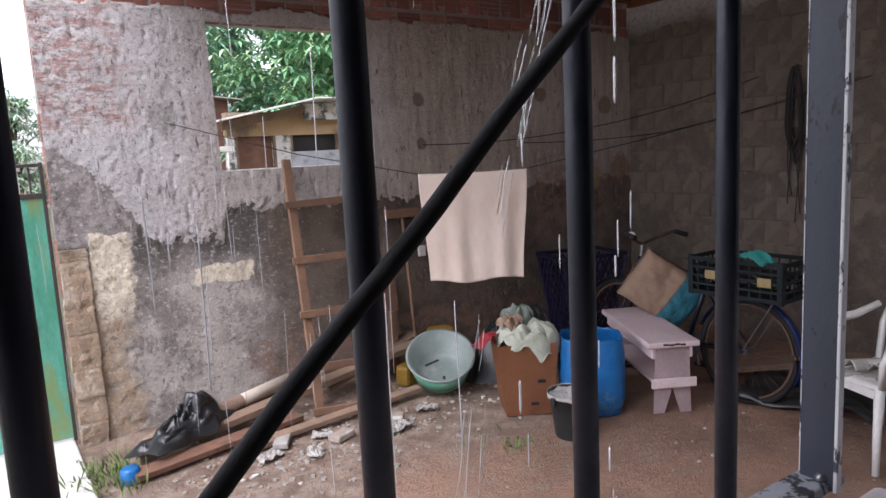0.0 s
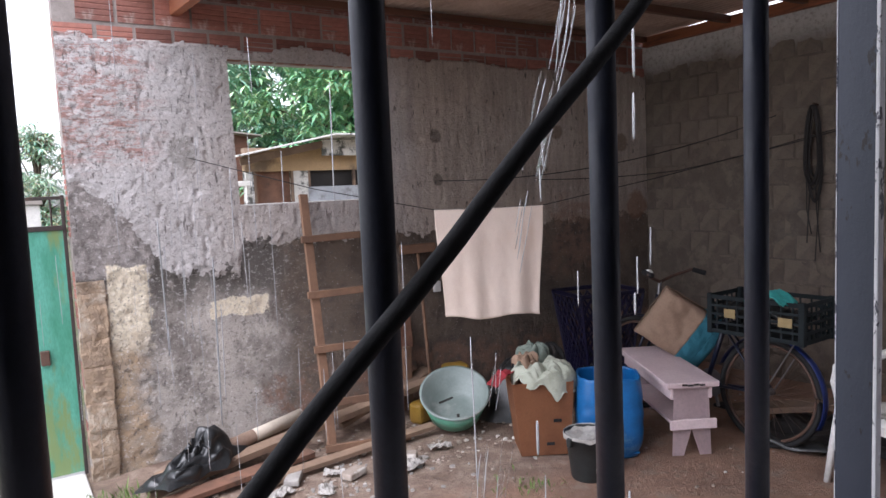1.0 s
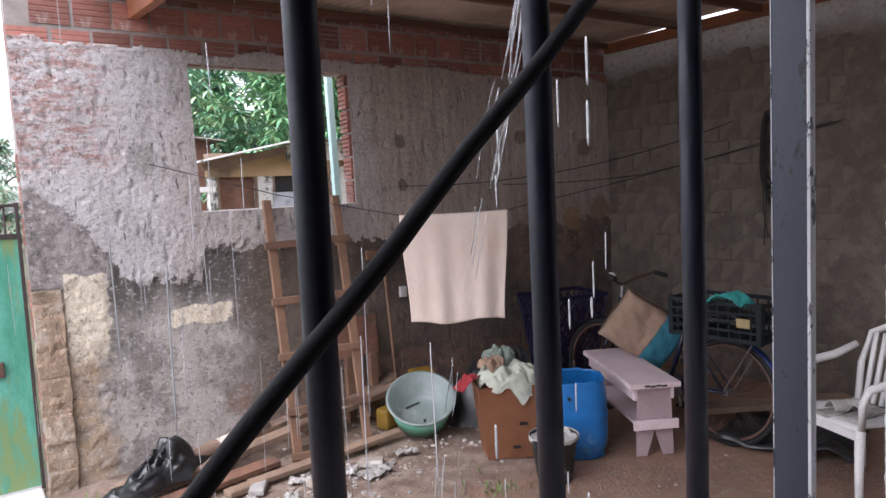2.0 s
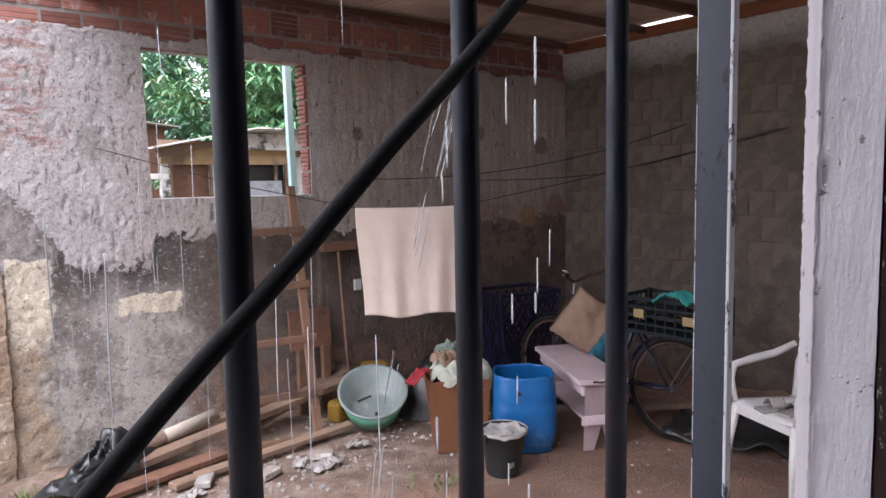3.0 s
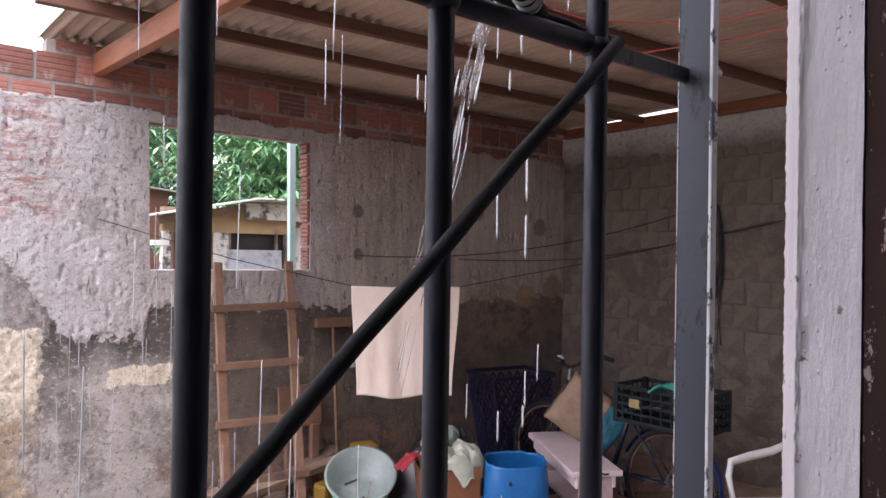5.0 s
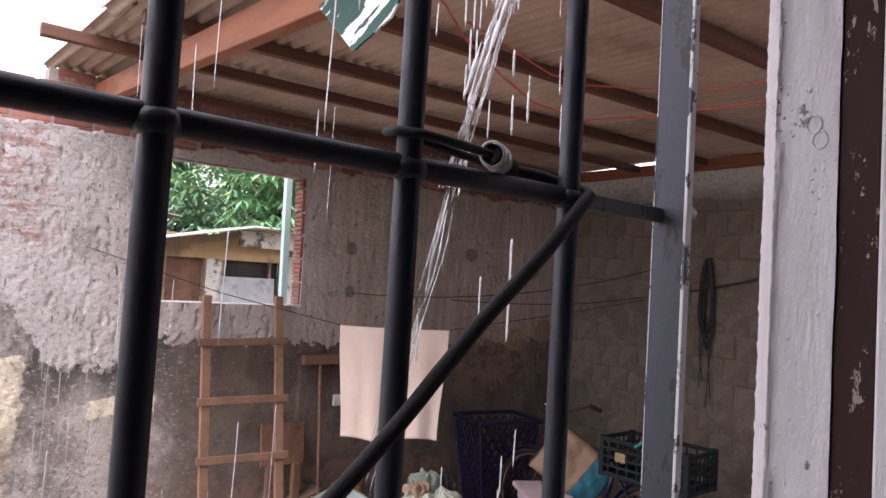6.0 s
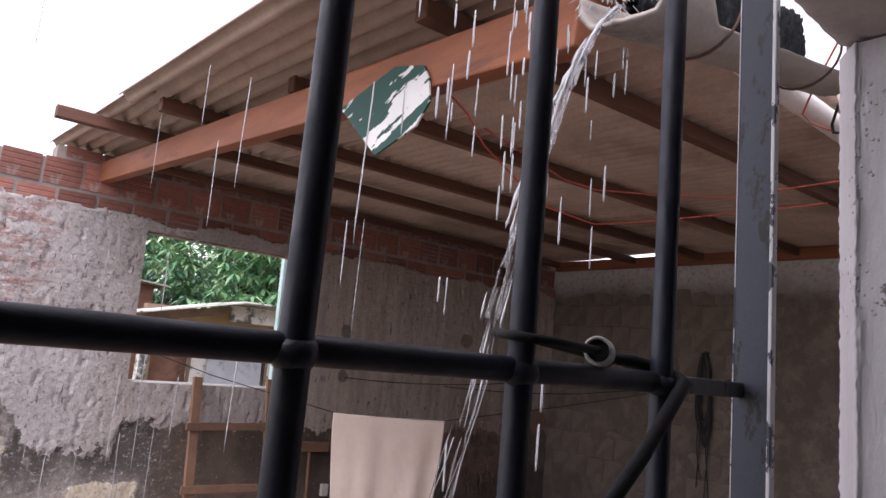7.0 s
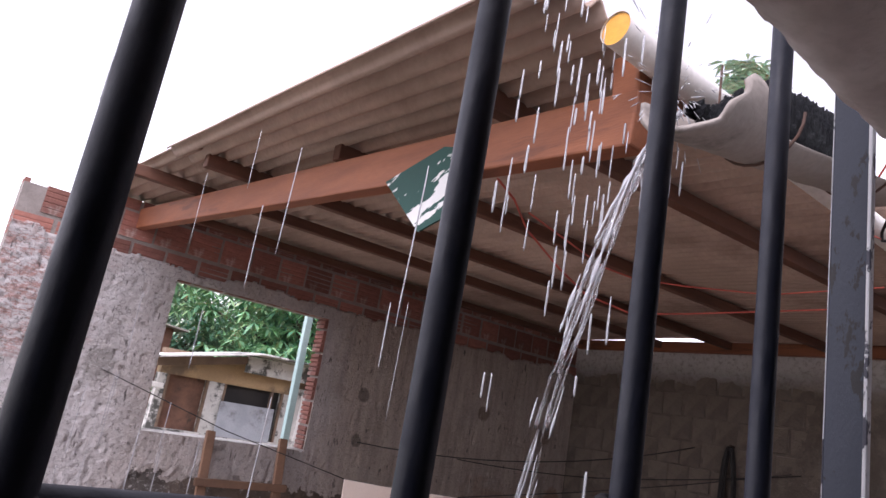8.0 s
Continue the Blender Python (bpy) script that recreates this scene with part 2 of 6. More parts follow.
def earth_material():
    n = Nodes("wet_earth")
    x, y, z = n.xyz()
    a, b, f = n.noise(1.4, 8.0, 0.65), n.noise(7.0, 8.0, 0.7), n.noise(60.0, 5.0, 0.7)
    col = n.mix(n.step(a, 0.35, 0.65), (0.36, 0.215, 0.148), (0.24, 0.145, 0.102))
    col = n.mix(n.math("MULTIPLY", n.step(b, 0.5, 0.66), 0.7), col, (0.31, 0.25, 0.20))
    sandy = both(n, rag(n, y, 2.55, 2.95, 0.9, 2.2), n.math("SUBTRACT", 1.0, rag(n, x, 3.5, 4.0, 0.8, 2.0)))
    col = n.mix(n.math("MULTIPLY", sandy, 0.75), col, n.mix(n.step(b, 0.36, 0.62), (0.14, 0.10, 0.078), (0.37, 0.295, 0.235)))
    col = n.mix(n.math("MULTIPLY", n.step(n.noise(18.0, 8.0, 0.75), 0.54, 0.64), 0.35), col, (0.15, 0.095, 0.07))
    col = n.mix(n.math("MULTIPLY", n.step(f, 0.52, 0.70), 0.40), col, (0.12, 0.08, 0.06))
    outside = n.math("MAXIMUM", n.step(y, 4.6, 5.0), n.math("SUBTRACT", 1.0, n.step(x, -1.6, -1.2)))
    col = n.mix(outside, col, n.mix(n.step(a, 0.4, 0.6), (0.10, 0.12, 0.05), (0.16, 0.13, 0.09)))
    return n.done(col, n.math("ADD", 0.45, n.math("MULTIPLY", n.step(b, 0.3, 0.6), 0.4)), n.math("ADD", b, n.math("MULTIPLY", f, 0.6)), 0.8, 0.035)


def chipped_white():
    """White gloss paint on rough wood and plaster: brush marks, pimples, chips at the edge."""
    n = Nodes("chipped_white_paint")
    a, f = n.noise(34.0, 8.0, 0.7, stretch=(1.0, 1.0, 0.18)), n.noise(160.0, 4.0, stretch=(1.0, 1.0, 0.3))
    col = n.mix(n.step(a, 0.3, 0.7), (0.86, 0.83, 0.86), (0.76, 0.73, 0.76))
    col = n.mix(n.step(n.noise(42.0, 5.0, 0.6), 0.66, 0.70), col, (0.24, 0.21, 0.20))
    v = n.t.nodes.new("ShaderNodeTexVoronoi")
    v.inputs["Scale"].default_value = 150.0
    n.t.links.new(n.co, v.inputs["Vector"])
    drops = n.math("SUBTRACT", 1.0, n.step(v.outputs["Distance"], 0.05, 0.28))
    drops = n.math("MULTIPLY", drops, n.step(n.noise(9.0, 2.0), 0.60, 0.66))
    h = n.math("ADD", n.math("ADD", a, n.math("MULTIPLY", f, 0.4)), n.math("MULTIPLY", drops, 1.1))
    return n.done(col, 0.5, h, 0.8, 0.0045)


def peeling(name, base, under, amount, scale, rough=0.45, tone=None):
    n = Nodes(name)
    a = n.noise(scale, 8.0, 0.7, stretch=(1.0, 1.0, 0.45))
    col = n.mix(n.step(n.noise(2.2, 6.0), 0.3, 0.7), base, tone or tuple(0.7 * v for v in base))
    col = n.mix(n.step(a, amount, amount + 0.035), col, under)
    return n.done(col, rough, a, 0.35, 0.004)


def glass_water():
    n = Nodes("water")
    n.b.inputs["Transmission Weight"].default_value, n.b.inputs["IOR"].default_value = 0.96, 1.33
    return n.done((0.97, 0.98, 1.0), 0.04, n.noise(60.0, 3.0), 0.5, 0.01)


def leaf_material(name, c1, c2, c3):
    n = Nodes(name)
    r = n.island()
    col = n.mix(r, c1, c2)
    col = n.mix(n.step(r, 0.8, 0.95), col, c3)
    n.b.inputs["Subsurface Weight"].default_value = 0.35
    n.b.inputs["Subsurface Scale"].default_value = 0.03
    return n.done(col, 0.4)


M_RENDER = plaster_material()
M_BLOCK = block_material("concrete_block")
M_JOINT = block_material("block_mortar", 0.35)
M_EARTH = earth_material()
M_JAMB = chipped_white()
M_BRICK = surface("red_hollow_brick", (0.34, 0.145, 0.11), (0.23, 0.10, 0.078), (0.46, 0.36, 0.32), 0.85, 11.0, 60.0, 0.5, vary=0.35, c3_at=(0.54, 0.70))
M_MORTAR = surface("grey_mortar", (0.33, 0.29, 0.265), (0.24, 0.21, 0.19), None, 0.9, 12.0, 80.0, 0.6, 0.01)
M_SHEET = surface("weathered_fibre_cement", (0.53, 0.40, 0.325), (0.40, 0.30, 0.24), (0.23, 0.155, 0.125), 0.85, 2.2, 60.0, 0.3, vary=0.08, c3_at=(0.47, 0.72))
M_BEAM = surface("orange_stained_timber", (0.38, 0.135, 0.06), (0.27, 0.095, 0.045), (0.17, 0.065, 0.038), 0.6, 3.0, 40.0, 0.25, vary=0.1, stretch=(6.0, 0.7, 6.0))
M_PURLIN = surface("brown_timber", (0.17, 0.075, 0.045), (0.11, 0.05, 0.032), (0.07, 0.036, 0.026), 0.7, 3.0, 40.0, 0.3, vary=0.15, stretch=(0.7, 6.0, 6.0))
M_WOOD = surface("weathered_pale_wood", (0.28, 0.19, 0.130), (0.185, 0.125, 0.090), (0.12, 0.085, 0.066), 0.8, 5.0, 50.0, 0.35, vary=0.2)
M_BAR = surface("black_enamel", (0.014, 0.017, 0.030), (0.020, 0.023, 0.038), (0.032, 0.033, 0.042), 0.38, 26.0, 170.0, 0.3, 0.002, rough2=0.6)
M_POST = peeling("chipped_grey_paint", (0.036, 0.044, 0.066), (0.012, 0.010, 0.010), 0.575, 34.0, 0.5, (0.027, 0.034, 0.052))
M_POST_EDGE = peeling("white_edge_paint", (0.88, 0.88, 0.89), (0.06, 0.06, 0.08), 0.54, 55.0)
M_RUBBER = surface("black_rubber", (0.006, 0.006, 0.007), (0.011, 0.011, 0.012), None, 0.75, 60.0, 260.0, 0.6, 0.002)
M_LINTEL = surface("grey_cement", (0.62, 0.58, 0.57), (0.52, 0.48, 0.47), (0.40, 0.37, 0.36), 0.85, 7.0, 80.0, 0.5)
M_ROOM = surface("room_paint", (0.66, 0.66, 0.68), (0.56, 0.56, 0.58), None, 0.8, 2.0, 60.0, 0.2)
M_ROOMDARK = surface("dark_ceiling_boards", (0.30, 0.26, 0.24), (0.22, 0.19, 0.17), None, 0.8, 2.0, 60.0, 0.2)
M_BROWN = peeling("worn_brown_varnish", (0.040, 0.010, 0.006), (0.42, 0.34, 0.31), 0.605, 80.0, 0.75, (0.020, 0.006, 0.004))
M_GATE = surface("green_gate_paint", (0.05, 0.25, 0.16), (0.12, 0.40, 0.31), (0.17, 0.25, 0.10), 0.42, 3.5, 60.0, 0.3, c3_at=(0.50, 0.60), stretch=(2.2, 1.0, 0.6))
M_RUST = surface("rusty_iron", (0.12, 0.06, 0.04), (0.07, 0.045, 0.035), None, 0.7, 20.0, 120.0, 0.4)
M_WHITEWASH = surface("whitewashed_wall", (0.72, 0.70, 0.66), (0.56, 0.54, 0.50), (0.09, 0.09, 0.08), 0.85, 6.0, 60.0, 0.3, c3_at=(0.50, 0.58))
M_OCHRE = surface("ochre_wall", (0.54, 0.37, 0.20), (0.43, 0.29, 0.16), (0.22, 0.155, 0.105), 0.85, 2.5, 40.0, 0.3, c3_at=(0.50, 0.62))
# near-black paint for the unlit insides of windows and bores, and for gouges
M_DARK = surface("near_black_fill", (0.02, 0.018, 0.016), (0.03, 0.025, 0.022), None, 0.7, 4.0)
M_TOWEL = surface("pale_pink_towel", (0.77, 0.655, 0.565), (0.71, 0.585, 0.495), (0.66, 0.52, 0.42), 0.95, 3.0, 220.0, 0.5, 0.003, c3_at=(0.6, 0.8))
M_CARD = surface("wet_cardboard", (0.40, 0.175, 0.085), (0.33, 0.14, 0.07), (0.24, 0.105, 0.055), 0.8, 4.0, 90.0, 0.2)
M_BLUE = surface("blue_plastic", (0.012, 0.15, 0.42), (0.010, 0.115, 0.33), (0.10, 0.24, 0.42), 0.35, 9.0, 60.0, 0.15, 0.003)
M_PINK = surface("pink_white_paint", (0.76, 0.62, 0.63), (0.67, 0.53, 0.55), (0.40, 0.30, 0.29), 0.6, 7.0, 60.0, 0.3, c3_at=(0.62, 0.74))
M_SACK = surface("pale_green_sack", (0.47, 0.50, 0.41), (0.39, 0.42, 0.34), (0.28, 0.30, 0.23), 0.7, 6.0, 150.0, 0.3)
M_RED = surface("red_cloth", (0.30, 0.02, 0.03), (0.22, 0.015, 0.02), None, 0.8, 9.0)
M_TUBIN = surface("grey_green_plastic", (0.25, 0.30, 0.285), (0.18, 0.225, 0.21), (0.31, 0.34, 0.32), 0.4, 5.0, 70.0, 0.15)
M_TUBOUT = surface("green_plastic", (0.10, 0.30, 0.20), (0.08, 0.24, 0.17), (0.18, 0.30, 0.24), 0.4, 5.0, 70.0, 0.15)
M_BUCKET = surface("black_bucket_plastic", (0.022, 0.026, 0.026), (0.015, 0.017, 0.018), (0.22, 0.21, 0.20), 0.5, 14.0, 60.0, 0.3, c3_at=(0.60, 0.66))
M_CEMENT = surface("dried_cement", (0.46, 0.45, 0.42), (0.36, 0.35, 0.33), None, 0.9, 10.0, 60.0, 0.7, 0.02)
M_PLASTIC = surface("white_plastic", (0.78, 0.77, 0.75), (0.70, 0.69, 0.67), None, 0.35, 4.0, 60.0, 0.06)
M_PVC = surface("white_pvc", (0.80, 0.78, 0.74), (0.72, 0.69, 0.64), (0.55, 0.50, 0.44), 0.4, 3.0, 60.0, 0.1)
M_CREAMPIPE = surface("cream_pipe", (0.74, 0.67, 0.57), (0.62, 0.54, 0.44), (0.42, 0.31, 0.22), 0.6, 4.0, 60.0, 0.2)
M_BINBAG = surface("black_plastic_bag", (0.016, 0.017, 0.018), (0.03, 0.032, 0.034), None, 0.3, 8.0, 60.0, 0.4, 0.01)
M_CRATE = surface("dark_green_plastic", (0.005, 0.012, 0.015), (0.003, 0.008, 0.010), None, 0.85, 7.0, 60.0, 0.2)
M_PURPLE = surface("purple_plastic", (0.012, 0.010, 0.045), (0.008, 0.007, 0.030), None, 0.45, 7.0, 60.0, 0.2)
M_YELLOW = surface("yellow_plastic", (0.32, 0.19, 0.025), (0.24, 0.14, 0.025), None, 0.5, 7.0, 60.0, 0.2)
M_LABEL = surface("yellow_label", (0.36, 0.28, 0.13), (0.28, 0.20, 0.09), None, 0.7, 12.0)
M_TEAL = surface("teal_cloth", (0.05, 0.42, 0.38), (0.04, 0.33, 0.31), None, 0.8, 12.0)
M_TAN = surface("tan_sack_paper", (0.34, 0.23, 0.16), (0.27, 0.18, 0.125), (0.20, 0.13, 0.09), 0.85, 6.0, 80.0, 0.3)
M_RAG = surface("grey_green_cloth", (0.20, 0.24, 0.20), (0.12, 0.15, 0.13), None, 0.9, 8.0, 150.0, 0.4)
M_TEALPAINT = surface("blue_printed_paper", (0.035, 0.20, 0.27), (0.03, 0.16, 0.22), None, 0.8, 6.0, 80.0, 0.3)
M_OLDBOARD = surface("dirty_brown_board", (0.25, 0.125, 0.08), (0.15, 0.08, 0.055), (0.09, 0.06, 0.045), 0.8, 7.0, 60.0, 0.4, c3_at=(0.5, 0.62))
M_BIKEDARK = surface("dark_enamel", (0.006, 0.010, 0.030), (0.005, 0.008, 0.022), None, 0.35, 12.0, 120.0, 0.1)
M_STEEL = surface("dull_steel", (0.35, 0.35, 0.36), (0.26, 0.26, 0.27), None, 0.35, 20.0, 120.0, 0.1, metal=0.9)
M_BIKEBLUE = surface("blue_enamel", (0.010, 0.028, 0.16), (0.008, 0.020, 0.10), None, 0.3, 12.0, 120.0, 0.1)


def torn_print():
    """Green print torn away along one edge, leaving white card in slanting tatters."""
    n = Nodes("torn_green_print")
    x, y, z = n.xyz()
    d = n.math("ADD", n.math("MULTIPLY", n.math("SUBTRACT", y, 1.259), 0.418), n.math("MULTIPLY", n.math("SUBTRACT", z, 2.482), 0.908))
    turn = n.t.nodes.new("ShaderNodeMapping")
    turn.inputs["Rotation"].default_value = (radians(25), 0, 0)
    n.t.links.new(n.co, turn.inputs[0])
    tatter = n.noise(9.0, 6.0, 0.6, stretch=(1.0, 0.8, 3.4), co=turn.outputs[0])
    torn = n.step(n.math("SUBTRACT", n.math("MULTIPLY", tatter, 0.85), n.math("ABSOLUTE", n.math("SUBTRACT", d, 0.055))), 0.385, 0.395)
    green = n.mix(n.noise(5.0), (0.004, 0.070, 0.050), (0.003, 0.045, 0.034))
    return n.done(n.mix(torn, green, n.mix(n.noise(12.0), (0.80, 0.80, 0.78), (0.62, 0.62, 0.60))), 0.6, n.noise(40.0), 0.2, 0.003)


M_GREENBOARD = torn_print()
M_WIRE = surface("grey_wire", (0.026, 0.023, 0.022), (0.018, 0.016, 0.016), None, 0.7, 30.0)
M_REDWIRE = surface("red_wire", (0.55, 0.10, 0.06), (0.42, 0.07, 0.05), None, 0.5, 30.0)
M_ORANGE = surface("orange_cap", (0.80, 0.40, 0.06), (0.70, 0.33, 0.05), None, 0.5, 12.0)
M_WATER = glass_water()
# the bright glints of falling water are put in as half-white colour
M_DROP = surface("whitened_water", (0.80, 0.81, 0.83), (0.70, 0.71, 0.74), None, 0.15, 30.0)
M_DROP.node_tree.nodes["Principled BSDF"].inputs["Transmission Weight"].default_value = 0.5
# rain haze is mixed into these leaf colours, most of all the far ones
M_LEAF = leaf_material("mango_leaves", (0.125, 0.270, 0.145), (0.265, 0.480, 0.235), (0.490, 0.680, 0.390))
M_LEAF3 = leaf_material("haze_tinted_leaves", (0.160, 0.310, 0.200), (0.300, 0.480, 0.320), (0.470, 0.620, 0.430))
M_LEAF2 = leaf_material("far_haze_tinted_leaves", (0.348, 0.464, 0.334), (0.464, 0.580, 0.435), (0.551, 0.600, 0.493))
M_BARK = surface("bark", (0.12, 0.09, 0.065), (0.08, 0.06, 0.045), None, 0.9, 9.0, 60.0, 0.6, 0.02)
M_CONCRETE = surface("pale_concrete", (0.55, 0.53, 0.50), (0.46, 0.44, 0.41), None, 0.8, 2.0, 60.0, 0.3)
M_APRON = surface("bright_concrete", (0.74, 0.72, 0.69), (0.62, 0.60, 0.57), (0.50, 0.47, 0.43), 0.5, 3.0, 60.0, 0.3)
M_ROOFOLD = surface("old_roof_sheet", (0.37, 0.33, 0.295), (0.25, 0.22, 0.195), (0.10, 0.10, 0.095), 0.9, 3.0, 60.0, 0.4)
M_MOSS = surface("wet_black_moss", (0.006, 0.007, 0.009), (0.010, 0.011, 0.012), (0.026, 0.029, 0.03), 0.9, 20.0, 120.0, 0.8, 0.01)
M_AQUA = surface("pale_aqua_paint", (0.50, 0.68, 0.66), (0.42, 0.60, 0.58), None, 0.6, 3.0)
M_RUBBLE = surface("rubble", (0.40, 0.34, 0.29), (0.26, 0.21, 0.17), (0.55, 0.52, 0.48), 0.9, 9.0, 60.0, 0.4, c3_at=(0.5, 0.6))
M_PALE = surface("pale_scrap", (0.44, 0.42, 0.39), (0.28, 0.26, 0.24), None, 0.7, 12.0)
M_GRASS = surface("weeds", (0.10, 0.17, 0.04), (0.16, 0.20, 0.06), None, 0.7, 12.0)
M_STONE = surface("sandy_lime_stone", (0.36, 0.265, 0.18), (0.27, 0.20, 0.145), (0.42, 0.36, 0.29), 0.92, 13.0, 75.0, 1.0, 0.02, vary=0.16, c3_at=(0.5, 0.64))
M_RAIL = peeling("chipped_pale_paint", (0.40, 0.41, 0.44), (0.03, 0.03, 0.035), 0.52, 60.0, 0.5, (0.22, 0.23, 0.26))
M_RAILGREY = peeling("dull_grey_paint", (0.13, 0.13, 0.14), (0.03, 0.03, 0.035), 0.60, 50.0, 0.5, (0.09, 0.09, 0.10))
M_GATEIRON = surface("dark_old_iron", (0.045, 0.032, 0.028), (0.028, 0.022, 0.020), (0.09, 0.05, 0.035), 0.7, 20.0, 120.0, 0.4)
M_LADDER = surface("brown_wet_wood", (0.21, 0.118, 0.072), (0.14, 0.080, 0.052), (0.08, 0.05, 0.037), 0.8, 5.0, 50.0, 0.35, vary=0.2)
M_PIPEWRAP = surface("muddy_wrap", (0.27, 0.185, 0.14), (0.20, 0.135, 0.10), None, 0.9, 14.0, 90.0, 0.5)
M_SHEETPALE = surface("pale_blue_grey_sheet", (0.44, 0.46, 0.49), (0.34, 0.36, 0.39), (0.20, 0.20, 0.20), 0.6, 5.0, 60.0, 0.2)
M_MOSS.node_tree.nodes["Principled BSDF"].inputs["Specular IOR Level"].default_value = 0.2


# ---- mesh helpers ----
def part(name, bm, material, parent=None, label="", smooth=False):
    """Links a bmesh as one mesh object, under a thing or a part if one is given."""
    me = bpy.data.meshes.new(name)
    if smooth:
        for f in bm.faces:
            f.smooth = True
    bm.to_mesh(me)
    bm.free()
    for m in material if isinstance(material, list) else [material]:
        me.materials.append(m)
    ob = new(name, me)
    ob.parent = parent
    if label:
        ob["label"] = label
    return ob


def thing(name, label, category, at=(0, 0, 0), turn=0.0, group="", kind="", tilt=(0, 0)):
    ob = new(name)
    ob.matrix_world = pose(*at, tilt[0], tilt[1], turn)
    return tagged(ob, label, category, group, kind)


def box(size, at=(0, 0, 0), bevel=0.0, m=None, bm=None):
    """A box of that size round the point at."""
    out = bm or bmesh.new()
    made = bmesh.ops.create_cube(out, size=1.0)["verts"]
    mat = Matrix.Translation(at) @ (m or Matrix()) @ Matrix.Diagonal((*size, 1))
    bmesh.ops.transform(out, matrix=mat, verts=made)
    if bevel:
        edges = list({e for v in made for e in v.link_edges})
        bmesh.ops.bevel(out, geom=edges, offset=bevel, segments=2, affect="EDGES", profile=0.5)
    return out


def span(a, b, width, height, bevel=0.004, roll=0.0, bm=None):
    """A squared timber from a to b."""
    a, b = Vector(a), Vector(b)
    d = b - a
    q = d.to_track_quat("X", "Z").to_matrix().to_4x4() @ Matrix.Rotation(radians(roll), 4, "X")
    return box((d.length, width, height), (a + b) / 2, bevel, q, bm)


def tube(points, radius, sides=10, caps=True, bm=None, closed=False):
    """A round bar along points; radius may be a number or one for each point."""
    out = bm or bmesh.new()
    pts = [Vector(q) for q in points]
    rings, up = [], Vector((0.013, 0.021, 1.0))
    for i, q in enumerate(pts):
        if closed:
            d = pts[(i + 1) % len(pts)] - pts[i - 1]
        else:
            d = pts[min(i + 1, len(pts) - 1)] - pts[max(i - 1, 0)]
        d.normalize()
        s = d.cross(up)
        if s.length < 0.08:
            s = d.cross(Vector((1.0, 0.05, 0.0)))
        s.normalize()
        u = s.cross(d)
        r = radius[i] if isinstance(radius, (list, tuple)) else radius
        rings.append([out.verts.new(q + r * (math.cos(k) * s + math.sin(k) * u)) for k in (2 * math.pi * j / sides for j in range(sides))])
    pairs = list(zip(rings, rings[1:])) + ([(rings[-1], rings[0])] if closed else [])
    for r0, r1 in pairs:
        for j in range(sides):
            out.faces.new((r0[j], r0[(j + 1) % sides], r1[(j + 1) % sides], r1[j]))
    if caps and not closed:
        out.faces.new(rings[0][::-1]), out.faces.new(rings[-1])
    bmesh.ops.recalc_face_normals(out, faces=out.faces[:])
    return out


def lathe(profile, sides=40, bm=None):
    """A turned body from (radius, height) pairs."""
    out = bm or bmesh.new()
    rings = []
    for r, z in profile:
        rings.append([out.verts.new((r * math.cos(k), r * math.sin(k), z)) for k in (2 * math.pi * j / sides for j in range(sides))])
    for r0, r1 in zip(rings, rings[1:]):
        for j in range(sides):
            out.faces.new((r0[j], r0[(j + 1) % sides], r1[(j + 1) % sides], r1[j]))
    out.faces.new(rings[0][::-1]), out.faces.new(rings[-1])
    bmesh.ops.recalc_face_normals(out, faces=out.faces[:])
    return out


def grid(nu, nv, f, solid=0.0):
    """A sheet of nu by nv cells whose points come from f(u, v), with a thickness if given."""
    out = bmesh.new()
    v = [[out.verts.new(f(i / nu, j / nv)) for j in range(nv + 1)] for i in range(nu + 1)]
    for i in range(nu):
        for j in range(nv):
            out.faces.new((v[i][j], v[i + 1][j], v[i + 1][j + 1], v[i][j + 1]))
    if solid:
        bmesh.ops.recalc_face_normals(out, faces=out.faces[:])
        bmesh.ops.solidify(out, geom=out.faces[:], thickness=solid)
    return out


def sag(a, b, drop, n=14):
    """Points of a hanging line."""
    a, b = Vector(a), Vector(b)
    return [a.lerp(b, i / n) - Vector((0, 0, 4 * drop * (i / n) * (1 - i / n))) for i in range(n + 1)]


def nz(x, y, z=0.0, octaves=4):
    return noise.fractal(Vector((x, y, z)), 1.0, 2.0, octaves)


def smooth01(v, lo, hi):
    k = min(1.0, max(0.0, (v - lo) / (hi - lo)))
    return k * k * (3 - 2 * k)


def crumple(x, y, seed, freq, folds=6):
    """Heights of a crumpled sheet: flat facets that meet in sharp creases."""
    rnd, out = random.Random(seed), 0.0
    for k in range(folds):
        a, ph, f = rnd.uniform(0, math.pi), rnd.uniform(0, 1), freq * rnd.uniform(0.6, 1.7)
        w = (f * (x * math.cos(a) + y * math.sin(a)) + ph) % 1.0
        out += (2 * abs(w - 0.5) - 0.5) / (0.6 + f / freq)
    return out / folds ** 0.5


# ---- the plan ----
WALL_Y, WALL_L, WALL_R = 4.348, 0.40, 5.40
WIN = (1.397, 2.554, 1.635, 2.601)
OPEN_L, OPEN_R, OPEN_B, OPEN_T = -0.85, 0.70, 1.36, 2.268
HOUSE_Y0, HOUSE_Y1 = -0.21, -0.05


def roof_z(x, y):
    """The underside of the roof sheets: level along the yard wall, falling towards the house on the open side."""
    return 3.035 - (4.35 - y) * 0.052 * (1 - (x - 0.8) / 4.7)


